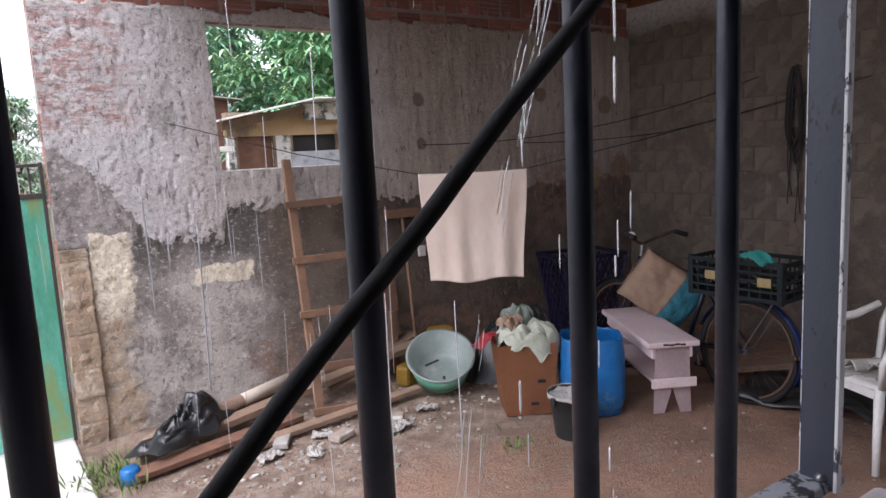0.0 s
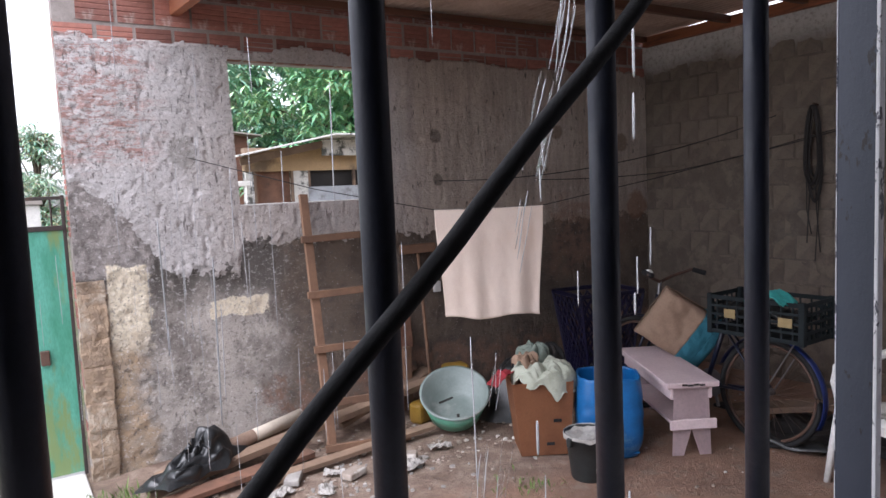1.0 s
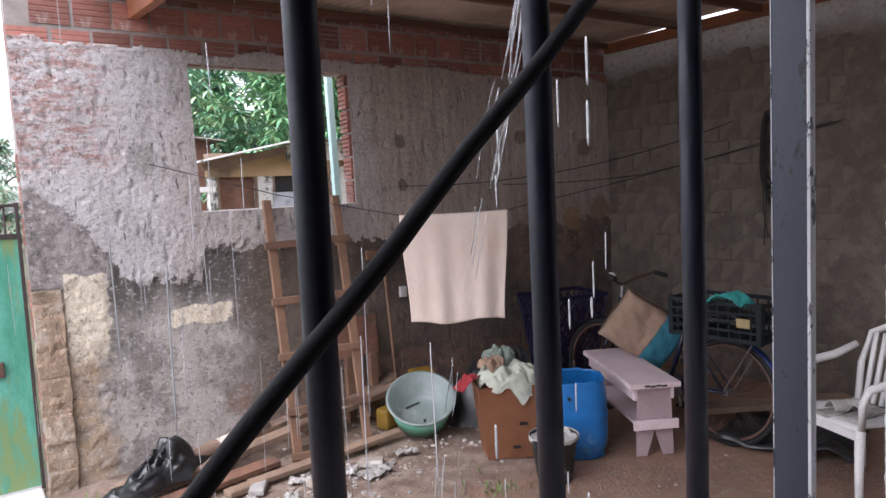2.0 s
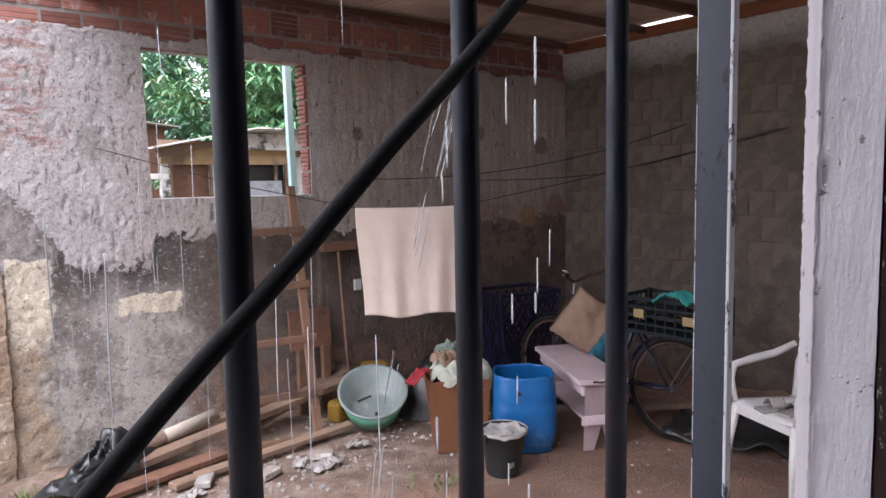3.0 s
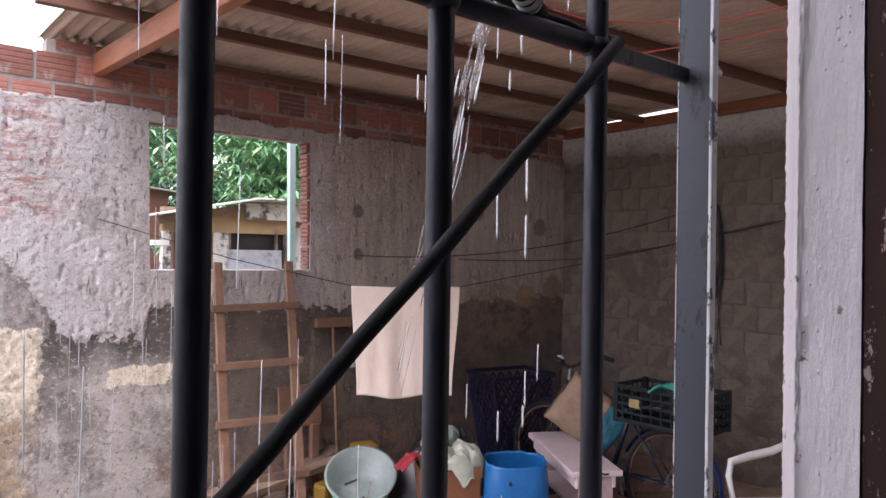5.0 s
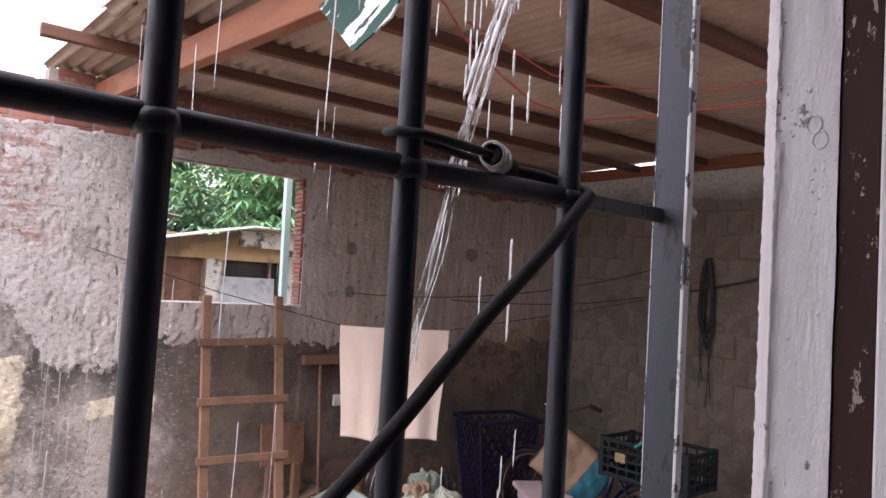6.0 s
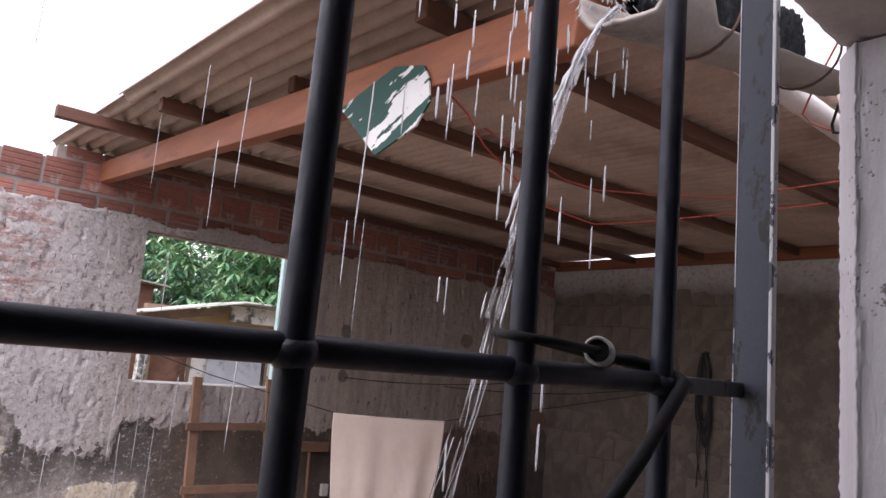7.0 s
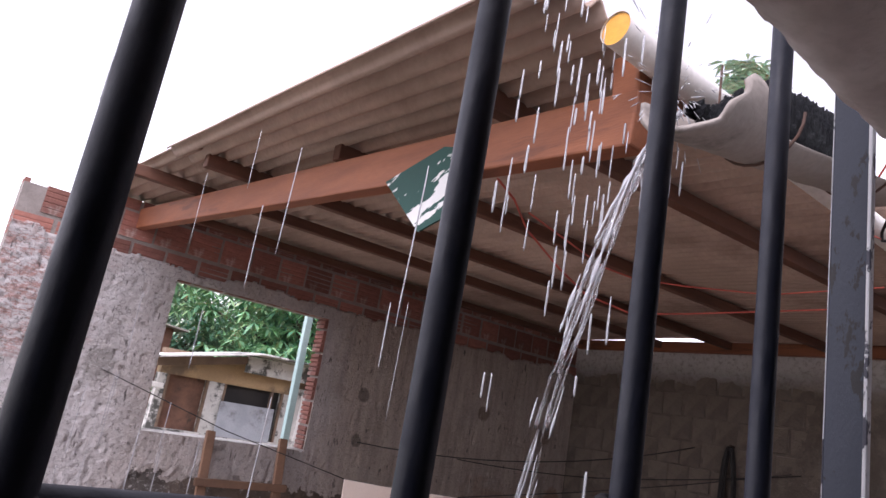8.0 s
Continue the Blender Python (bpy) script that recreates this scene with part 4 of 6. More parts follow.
    part("eave_sheet", grid(160, 6, lambda u, v: Vector((1.15 + 4.3 * u, -0.6 + 0.93 * v, 2.98 - 0.10 * v + 0.016 * math.cos(4.3 * u * 84))), 0.006), M_ROOFOLD, own, smooth=True)
    part("eave_sheet", box((5.2, 0.6, 0.02), (-1.45, -0.38, 2.98)), M_ROOFOLD, own)
    # splash and stream
    curve = ((0.985, 2.60), (0.935, 2.545), (0.885, 2.47), (0.835, 2.36), (0.795, 2.24), (0.760, 2.13), (0.728, 2.00), (0.700, 1.87), (0.650, 1.71), (0.600, 1.52), (0.560, 1.33), (0.495, 0.98), (0.435, 0.5), (0.39, -0.01))
    pts = [Vector((x, 0.42, z)) for x, z in curve]
    stream = thing("water_stream", "broken twisting stream of rainwater falling from the gutter", "water")
    rnd = random.Random(3)
    dense = []
    for a, b in zip(pts, pts[1:]):
        n = max(4, int((b - a).length / 0.011))
        dense += [a.lerp(b, k / n) for k in range(n)]
    clear, froth = bmesh.new(), bmesh.new()
    for strand in range(15):
        line, rad = [], []
        for i, q in enumerate(dense + [None]):
            wet = False
            if q is not None:
                fall = (2.6 - q.z) / 2.6
                sp = 0.008 + 0.034 * fall ** 0.8
                twist = strand * 2.4 + 0.045 * i * (1 - min(1.0, 2.2 * fall))
                off = Vector((sp * (0.7 * math.cos(twist) + 0.8 * nz(i * 0.022, strand * 7.3, 1.0)), sp * (0.7 * math.sin(twist) + 0.8 * nz(i * 0.022, strand * 3.1, 8.0)), 0))
                thick = (0.0040 - 0.0031 * smooth01(fall, 0.05, 0.38)) * (0.35 + 1.2 * abs(nz(i * 0.19, strand * 5.0, 2.0)))
                clump = nz(i * 0.035, 4.0, 2.0) * min(1.0, 3.0 * fall)
                wet = nz(i * 0.07, strand * 9.0, 5.0) + 0.6 * clump > -0.26 + 0.56 * min(1.0, 1.6 * fall)
            if wet:
                line.append(q + off), rad.append(max(0.0005, thick))
            else:
                if len(line) > 4:
                    rad[0] = rad[-1] = 0.0003
                    tube(line, rad, 6, bm=froth if strand % 3 == 0 else clear)
                line, rad = [], []
    for name, bm, m in (("clear_water", clear, M_WATER), ("white_water", froth, M_DROP)):
        part(name, bm, m, stream, smooth=True)["kind"] = "stuff"
    # falling drops from the eave, from the roof's side edge and from the open sky
    bm = bmesh.new()
    for k in range(222):
        if k < 130:
            x, y = rnd.gauss(0.90, 0.10), rnd.uniform(0.50, 0.62)
            z, ln, r = rnd.choice((rnd.uniform(0.4, 2.85), rnd.uniform(2.2, 2.85), rnd.uniform(2.35, 2.85))), rnd.uniform(0.035, 0.085), rnd.uniform(0.0012, 0.0026)
        elif k < 185:
            x, y = rnd.uniform(0.752, 0.775), rnd.uniform(0.6, 4.2)
            z, ln, r = rnd.uniform(0.6, 2.95), rnd.uniform(0.10, 0.42), rnd.uniform(0.0007, 0.0019)
        else:
            x, y = rnd.uniform(-0.3, 0.74), rnd.uniform(0.6, 3.9)
            z, ln, r = rnd.uniform(0.2, 3.4), rnd.uniform(0.08, 0.30), rnd.uniform(0.0005, 0.0013)
        lean = rnd.uniform(-0.02, 0.02)
        tube([(x, y, z), (x, y, z - ln * 0.12), (x + lean * ln, y, z - ln * 0.85), (x + lean * ln, y, z - ln)], [r * 0.6, r, r, r * 0.6], 5, bm=bm)
    # splashes where the gutter pours out
    for k in range(110):
        d = Vector((rnd.uniform(-1, 1), rnd.uniform(-0.4, 0.4), rnd.uniform(-0.5, 1.0)))
        q = Vector((0.99, 0.44, 2.62)) + d * rnd.uniform(0.01, 0.17)
        e = q + d * rnd.uniform(0.012, 0.04) + Vector((0, 0, -0.012))
        tube([q, q.lerp(e, 0.6), e], [0.0004, rnd.uniform(0.0006, 0.0015), 0.0004], 5, bm=bm)
    tagged(part("rain_drops", bm, M_DROP, smooth=True), "long falling raindrops", "rain", kind="stuff")


# ---- the barred grille ----
X0, PITCH, BAR_R = 0.190, 0.155, 0.0086


def build_grille():
    g = thing("window_grille", "black-enamelled steel window grille of round bars", "window grille")
    for k in range(-6, 3):
        x = X0 + k * PITCH
        part("bar", tube([(x, 0, z) for z in (1.37, 1.7, 2.1, 2.62)], BAR_R, 18), M_BAR, g, smooth=True)
    rail = [(X0 - 6.4 * PITCH + i * 0.1, 0.002, 1.936) for i in range(13)] + [(0.512, 0.002, 1.936)]
    part("rail", tube(rail, 0.0078, 16), M_BAR, g, smooth=True)
    part("rail_end", box((0.125, 0.006, 0.0135), (0.571, 0.004, 1.936), 0.0015), M_RAILGREY, g, "grey flat bar between the last round bar and the upright")
    for k in range(-6, 3):
        x = X0 + k * PITCH
        bm = bmesh.new()
        bmesh.ops.create_uvsphere(bm, u_segments=14, v_segments=10, radius=0.0118)
        for v in bm.verts:
            v.co = Vector((v.co.x * 1.1, v.co.y * 0.95, v.co.z * 0.85)) * (1 + 0.10 * nz(v.co.x * 190 + k, v.co.y * 190, v.co.z * 190)) + Vector((x, 0, 1.934))
        part("weld", bm, M_BAR, g, smooth=True)
    post = part("post", box((0.008, 0.033, 1.22), (0.634, -0.0055, 1.99), 0.0015), M_POST, g, "chipped blue-grey flat upright")
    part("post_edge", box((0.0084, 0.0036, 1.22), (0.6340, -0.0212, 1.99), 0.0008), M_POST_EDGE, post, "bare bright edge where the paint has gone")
    # the back edge's thin pale line is a white strip
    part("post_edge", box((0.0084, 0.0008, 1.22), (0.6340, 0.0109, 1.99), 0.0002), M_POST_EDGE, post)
    part("bottom_rail", box((1.5, 0.032, 0.010), (-0.09, 0.0, 1.382), 0.002), M_RAIL, g, "chipped grey flat bar")
    for zw, cluster in ((1.389, ((0.638, 0.0), (0.648, 0.003), (0.655, -0.001))), (1.936, ((0.646, 0.0), (0.634, 0.004), (0.652, -0.008)))):
        bm = bmesh.new()
        ring = []
        for i in range(12):
            a = i / 11
            ring.append((cluster[0][0] - 0.012 + 0.030 * a, -0.008 - 0.004 * math.sin(a * 3.1), zw + cluster[1][1] + 0.004 * nz(i * 0.9, zw * 9)))
        tube(ring, [0.0032 + 0.003 * abs(nz(i * 1.7, zw * 5, 2.0)) for i in range(12)], 9, bm=bm)
        part("weld_bead", bm, M_STEEL, g, "lumpy bright weld bead", smooth=True)
    # hose tied to the bars and stretched down across them
    h = thing("black_hose", "black rubber hose tied round the grille and stretched slantwise", "hose")
    zB, zC = 1.635, 1.772
    slope = (zC - zB) / PITCH
    yh = -0.0155
    xd = X0 + 2 * PITCH
    line = []
    for i in range(30):
        x = X0 - 1.25 * PITCH + i / 29 * (3.30 * PITCH)
        z = zB + slope * (x - X0) * 1.06 + 0.004
        line.append((x, yh + 0.0016 * math.sin(i * 0.9), min(z, 1.94) + 0.0006 * nz(i * 0.7, 0)))
    line += [(xd + 0.013, -0.006, 1.940), (xd + 0.012, 0.008, 1.945), (xd, 0.014, 1.948), (xd - 0.02, 0.0135, 1.950), (X0 + 1.55 * PITCH, 0.012, 1.951),
             (X0 + PITCH + 0.014, 0.010, 1.957), (X0 + PITCH, 0.015, 1.958), (X0 + PITCH - 0.013, 0.008, 1.957), (X0 + PITCH - 0.013, -0.006, 1.956), (X0 + PITCH, -0.014, 1.955), (X0 + PITCH + 0.02, -0.012, 1.955), (X0 + 1.40 * PITCH, -0.010, 1.953)]
    part("hose", tube(line, [0.0054 if i < 34 else 0.0030 for i in range(len(line))], 14), M_RUBBER, h, smooth=True)
    end0, end1 = Vector((X0 + 1.66 * PITCH, 0.012, 1.951)), Vector((X0 + 1.40 * PITCH, -0.010, 1.9535))
    part("hose_end", tube([end0, end0.lerp(end1, 0.5), end1], 0.0072, 16, caps=False), M_RUBBER, h, "cut end of the hose", smooth=True)
    # the hose's shaded inside is a dark disc
    part("dark_bore_disc", tube([end1.lerp(end0, 0.10), end1.lerp(end0, 0.14)], 0.0068, 14), M_DARK, h)
    ax = (end1 - end0).normalized()
    side = ax.cross(Vector((0, 0, 1))).normalized()
    up = side.cross(ax)
    for k, (at, lean) in enumerate(((0.97, 0.10), (0.86, -0.25), (0.76, 0.20), (0.66, -0.10), (0.58, 0.3))):
        c = end0.lerp(end1, at)
        ring = [c + (0.0086 + 0.0004 * (k % 2)) * (math.cos(a) * side + math.sin(a) * up) + ax * 0.008 * lean * math.sin(a) for a in (2 * math.pi * j / 24 for j in range(24))]
        part("binding", tube(ring, 0.0010, 6, closed=True), M_PLASTIC, h, "white wire wound round the hose", smooth=True)


# ---- outside: gate, neighbour's house, trees ----
def build_gate():
    g = thing("metal_gate", "green-painted sheet metal gate with rusty top rail", "gate")
    y = 4.46
    part("sheet", box((1.30, 0.012, 1.50), (-0.285, y, 0.79)), M_GATE, g)
    for x in (-0.93, -0.60, -0.28, 0.03):
        part("rib", box((0.03, 0.03, 1.50), (x, y + 0.02, 0.79), 0.003), M_GATE, g)
    part("edge_post", box((0.020, 0.035, 1.73), (0.374, y, 0.885), 0.003), M_GATEIRON, g, "rusty edge post")
    part("top_rail", box((1.30, 0.03, 0.03), (-0.285, y, 1.555), 0.003), M_GATEIRON, g)
    part("top_rail", box((1.30, 0.025, 0.02), (-0.285, y, 1.735), 0.003), M_GATEIRON, g)
    for k in range(9):
        part("upright", tube([(-0.85 + k * 0.145, y, 1.56), (-0.85 + k * 0.145, y, 1.735)], 0.006, 8), M_GATEIRON, g)
    part("bolt", box((0.05, 0.03, 0.09), (0.21, y - 0.015, 0.78), 0.006), M_RUST, g)
    apron = part("pavement", box((2.6, 1.30, 0.05), (-0.93, 3.93, -0.005), 0.01), M_APRON)
    tagged(apron, "pale wet concrete apron inside the gate", "pavement", kind="structure")
    low = thing("garden_wall", "low whitewashed wall stained black along its top", "wall")
    part("wall", box((6.0, 0.15, 1.70), (-2.6, 7.6, 0.85), 0.01), M_WHITEWASH, low)
    part("coping", box((6.05, 0.22, 0.06), (-2.6, 7.6, 1.73), 0.01), M_ROOFOLD, low)
    pav = part("pavement", box((5.2, 2.9, 0.06), (-2.3, 6.0, 0.0), 0.01), M_CONCRETE)
    tagged(pav, "pale wet concrete path beyond the gate", "pavement", kind="structure")


def build_neighbour():
    h = thing("neighbour_house", "low ochre house with a stained white fascia and old sheet roof", "house")
    y = 9.0
    for x0, x1, z0, z1 in ((2.9, 9.0, -0.05, 1.30), (2.9, 9.0, 2.02, 2.34), (2.9, 3.02, 1.30, 2.02), (3.55, 3.80, 1.30, 2.02), (4.66, 9.0, 1.30, 2.02)):
        part("wall", box((x1 - x0, 0.15, z1 - z0), ((x0 + x1) / 2, y + 0.075, (z0 + z1) / 2)), M_OCHRE if z0 > 1.9 or z0 < 0 else M_WHITEWASH, h)
    for x0, x1, name in ((3.02, 3.55, "window"), (3.80, 4.66, "window")):
        # a near-black panel paints the unlit room behind the open window
        w = part(name, box((x1 - x0, 0.03, 0.72), ((x0 + x1) / 2, y + 0.13, 1.66)), M_DARK if x0 > 3.5 else M_OLDBOARD, h, "near-black panel standing for the unlit unglazed window opening" if x0 > 3.5 else "closed brown window shutter")
        part("frame", box((x1 - x0 + 0.06, 0.08, 0.05), ((x0 + x1) / 2, y - 0.01, 1.32), 0.005), M_WHITEWASH, w)
        for x in ((x0, x1) if x0 < 3.5 else (x0, x1 - 0.16, x1)):
            part("mullion", box((0.035, 0.05, 0.72), (x, y + 0.02, 1.66), 0.004), M_WOOD, w)
    part("screen", box((0.80, 0.02, 0.46), (4.17, y - 0.03, 1.56), 0.005, Matrix.Rotation(radians(-4), 4, "X")), M_SHEETPALE, h, "pale blue-grey sheet across the lower window")
    fas = [(2.62, 2.20), (3.90, 2.465), (9.2, 2.45)]
    for a, b in zip(fas, fas[1:]):
        part("roof_edge", span((a[0], y - 0.32, a[1]), (b[0], y - 0.32, b[1]), 0.9, 0.022, 0.004), M_WHITEWASH, h, "pale stained sheet roof edge")
    part("fascia", box((5.2, 0.03, 0.22), (6.5, y - 0.26, 2.32), 0.004), M_WHITEWASH, h, "stained white fascia")
    part("fascia", span((2.75, y - 0.26, 2.14), (3.92, y - 0.26, 2.37), 0.03, 0.10, 0.004), M_WOOD, h)
    part("lamp", box((0.22, 0.10, 0.07), (2.80, y - 0.2, 1.86), 0.01), M_PVC, h)
    part("side_wall", box((0.35, 0.5, 1.15), (4.95, y - 0.10, 1.55), 0.01), M_WHITEWASH, h, "peeling white corner of the house")
    p = thing("painted_post", "pale aqua painted post beyond the window hole", "post")
    part("post", span((2.80, 5.05, -0.02), (2.735, 5.05, 3.3), 0.055, 0.055, 0.004), M_AQUA, p)
    s = thing("garden_shed", "dark weathered shed under the trees", "shed")
    part("wall", box((2.4, 2.0, 2.9), (3.0, 14.0, 1.45)), M_PURLIN, s)
    part("roof", box((2.8, 2.6, 0.03), (3.0, 14.0, 2.98), 0.01, Matrix.Rotation(radians(6), 4, "Y")), M_ROOFOLD, s)


def leaf(bm, at, d, length, width, droop):
    """One long folded leaf hanging from a twig."""
    d = d.normalized()
    s = d.cross(Vector((0, 0, 1)))
    if s.length < 0.05:
        s = Vector((1, 0, 0))
    s.normalize()
    mid = at + d * length * 0.5 - Vector((0, 0, droop * 0.35))
    tip = at + d * length - Vector((0, 0, droop))
    up = Vector((0, 0, width * 0.25))
    a, b, c, e, t = (bm.verts.new(q) for q in (at, mid + s * width / 2 + up, mid, mid - s * width / 2 + up, tip))
    bm.faces.new((a, c, b)), bm.faces.new((a, e, c)), bm.faces.new((b, c, t)), bm.faces.new((c, e, t))


def tree(name, label, at, height, spread, leaves, size, seed, material=None, low=0.25):
    rnd = random.Random(seed)
    t = thing(name, label, "tree", at)
    trunk = [(0, 0, -0.1), (0.1, 0.05, height * 0.25), (0.0, 0.15, height * 0.5), (0.15, 0.0, height * 0.75)]
    tr = tube(trunk, [0.22, 0.18, 0.13, 0.06], 12)
    clusters = []
    for k in range(46):
        a, r, z = rnd.uniform(0, 2 * math.pi), spread * math.sqrt(rnd.random()), rnd.uniform(low, 1.0)
        r *= math.sin(math.pi * (0.2 + 0.72 * z)) * rnd.uniform(0.6, 1.1)
        c = Vector((r * math.cos(a), r * math.sin(a), height * z))
        clusters.append(c)
        if k % 2 == 0:
            base = Vector((0.05, 0.1, max(height * 0.22, c.z * rnd.uniform(0.45, 0.7))))
            tube([base, base.lerp(c, 0.5) + Vector((0, 0, 0.15)), c], [0.06, 0.035, 0.012], 6, bm=tr)
    part("trunk", tr, M_BARK, t, smooth=True)
    bm = bmesh.new()
    for k in range(leaves // 7):
        c = rnd.choice(clusters)
        q = c + Vector((rnd.gauss(0, 0.34), rnd.gauss(0, 0.34), rnd.gauss(0, 0.30))) * spread * 0.36
        a0 = rnd.uniform(0, 6.28)
        for j in range(7):
            a = a0 + j * 0.9 + rnd.uniform(-0.2, 0.2)
            leaf(bm, q, Vector((math.cos(a), math.sin(a), rnd.uniform(-0.5, 0.35))), size * rnd.uniform(0.7, 1.2), size * 0.26, size * rnd.uniform(0.15, 0.6))
    part("crown", bm, material or M_LEAF, t)


def build_trees():
    tree("mango_tree", "large mango tree with drooping bright green leaves", (6.75, 12.2, 0), 6.5, 2.5, 16000, 0.30, 11)
    tree("mango_tree", "dense dark green mango tree behind the house", (9.6, 15.0, 0), 7.6, 3.2, 12000, 0.36, 5)
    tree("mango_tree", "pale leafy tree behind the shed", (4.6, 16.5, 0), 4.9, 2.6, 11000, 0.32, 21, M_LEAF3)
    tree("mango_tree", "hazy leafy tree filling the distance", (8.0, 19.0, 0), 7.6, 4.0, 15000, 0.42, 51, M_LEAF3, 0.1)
    tree("shrub", "small leafy shrub beside the ochre house", (2.6, 10.2, 0), 2.75, 0.8, 1500, 0.20, 9)
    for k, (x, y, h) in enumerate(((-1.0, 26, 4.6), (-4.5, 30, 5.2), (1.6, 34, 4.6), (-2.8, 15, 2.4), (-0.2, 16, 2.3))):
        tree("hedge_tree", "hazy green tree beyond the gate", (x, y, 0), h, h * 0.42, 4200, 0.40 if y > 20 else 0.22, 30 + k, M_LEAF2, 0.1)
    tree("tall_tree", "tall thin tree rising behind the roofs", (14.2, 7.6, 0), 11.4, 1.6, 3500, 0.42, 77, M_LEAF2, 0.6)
    # palm fronds over the lane
    p = thing("palm_tree", "coconut palm leaning over the lane", "palm tree", (-1.9, 17.0, 0))
    part("trunk", tube([(0, 0, 0), (0.1, 0, 2.2), (0.0, 0.1, 4.4), (-0.15, 0.1, 5.6)], [0.16, 0.12, 0.10, 0.09], 12), M_BARK, p, smooth=True)
    for k in range(11):
        a = k * 0.571 + 0.3
        bm = bmesh.new()
        d = Vector((math.cos(a), math.sin(a), 0))
        spine = [Vector((-0.15, 0.1, 5.6)) + d * (2.0 * s) + Vector((0, 0, 0.9 * s - 2.1 * s * s)) for s in (i / 12 for i in range(13))]
        tube(spine, [0.02 - 0.0012 * i for i in range(13)], 5, bm=bm)
        for i in range(2, 13):
            for sgn in (-1, 1):
                for h in (0, 0.5):
                    q = spine[i - 1].lerp(spine[i], h)
                    w = d.cross(Vector((0, 0, 1))) * sgn + d * 0.5
                    leaf(bm, q, w, 0.55, 0.045, 0.30)
        part("frond", bm, M_LEAF2, p)


# ---- lines, wires and what hangs ----
def build_lines():
    line = thing("clothesline", "thin grey clothesline wire from wall to wall", "clothesline")
    a, b = Vector((1.10, 4.325, 1.955)), Vector((5.39, 2.20, 2.07))
    tl, tr = Vector((2.512, 3.655, 1.550)), Vector((3.167, 3.305, 1.549))
    pts = [a, a.lerp(tl, 0.5) - Vector((0, 0, 0.03)), tl, tl.lerp(tr, 0.5) - Vector((0, 0, 0.008)), tr, tr.lerp(b, 0.33) - Vector((0, 0, 0.02)), tr.lerp(b, 0.66) - Vector((0, 0, 0.02)), b]
    part("wire", tube(pts, 0.0034, 6), M_WIRE, line)
    line2 = thing("clothesline", "second slack clothesline wire across the corner", "clothesline")
    part("wire", tube(sag((2.99, 4.325, 1.75), (5.39, 2.99, 2.16), 0.13), 0.0046, 6), M_WIRE, line2)
    line3 = thing("clothesline", "third slack wire low on the yard wall", "clothesline")
    part("wire", tube(sag((4.0, 4.315, 1.73), (5.36, 3.92, 1.76), 0.02) + sag((5.36, 3.90, 1.765), (5.365, 2.12, 2.07), 0.02)[1:], 0.0046, 6), M_WIRE, line3)
    # rope coil
    coil = thing("rope_coil", "dark rope coil hanging on the block wall", "rope")
    rnd = random.Random(6)
    for k in range(7):
        w, hgt, dx = rnd.uniform(0.035, 0.075), rnd.uniform(0.40, 0.58), rnd.uniform(-0.02, 0.02)
        ring = [Vector((5.372 - 0.006 * k + 0.004 * math.sin(5 * t), 2.66 + dx + w * math.sin(t) * (0.55 + 0.45 * (1 - math.cos(t)) / 2), 2.20 - hgt * (1 - math.cos(t)) / 2 * 1.35)) for t in (2 * math.pi * j / 26 for j in range(26))]
        part("loop", tube(ring, 0.0075, 7, closed=True), M_WIRE, coil, smooth=True)
    for k in range(4):
        y = 2.62 + k * 0.035
        part("tail", tube([(5.37, y, 1.65), (5.37, y + rnd.uniform(-0.03, 0.03), 1.40), (5.37, y + rnd.uniform(-0.05, 0.05), 1.00 + 0.07 * k)], 0.005, 6), M_WIRE, coil)
    part("nail", tube([(5.42, 2.66, 2.205), (5.34, 2.66, 2.215)], 0.006, 6), M_RUST, coil)
    # towel
    tw = thing("towel", "pale pink bath towel hung dripping on the clothesline", "towel")
    across = tr - tl
    face = Vector((-across.y, across.x, 0)).normalized()
    def cloth(u, v):
        # v runs from the hem behind the line, over it, to the front hem
        length = 0.22 + 0.752
        s = v * length
        q = tl + across * u
        wave = 0.008 * math.sin(u * 14 + 0.5) + 0.005 * math.sin(u * 27 + 2.0) + 0.006 * nz(u * 5, v * 3)
        if s < 0.22:
            down, side = 0.22 - s, 0.010
        else:
            down, side = s - 0.22, -0.010
        k = min(1.0, down * 2.2)
        pinch = (0.062 * (1 - u) - 0.060 * u) * smooth01(down, 0.0, 0.75)
        hem = 0.012 * math.sin(u * 9 + 1) * smooth01(down, 0.5, 0.7)
        return q + face * (side + (wave * k if side < 0 else wave * k * 0.6)) + across * pinch + Vector((0, 0, 0.008 - down + hem - 0.006 * math.sin(math.pi * u)))
    part("cloth", grid(90, 60, cloth, 0.004), M_TOWEL, tw, smooth=True)
    # red wire under the roof
    rw = thing("electric_wire", "loose red electric wire drooping under the roof", "wire")
    w1 = [(1.12, 1.05, 2.63), (1.20, 1.06, 2.60), (1.32, 1.12, 2.56), (1.52, 1.16, 2.50), (1.68, 1.18, 2.46), (1.95, 1.20, 2.46), (2.25, 1.18, 2.53), (2.60, 1.05, 2.62), (2.90, 0.8, 2.70)]
    part("wire", tube(w1, 0.0032, 6), M_REDWIRE, rw)
    w2 = [(1.30, 1.10, 2.60), (1.75, 1.18, 2.57), (1.95, 1.20, 2.585), (2.2, 1.15, 2.62), (2.5, 1.0, 2.66), (2.75, 0.7, 2.74)]
    part("wire", tube(w2, 0.0028, 6), M_REDWIRE, rw)
    # torn green board on the beam
    gb = thing("torn_board", "torn dark green printed board nailed to the beam", "board")
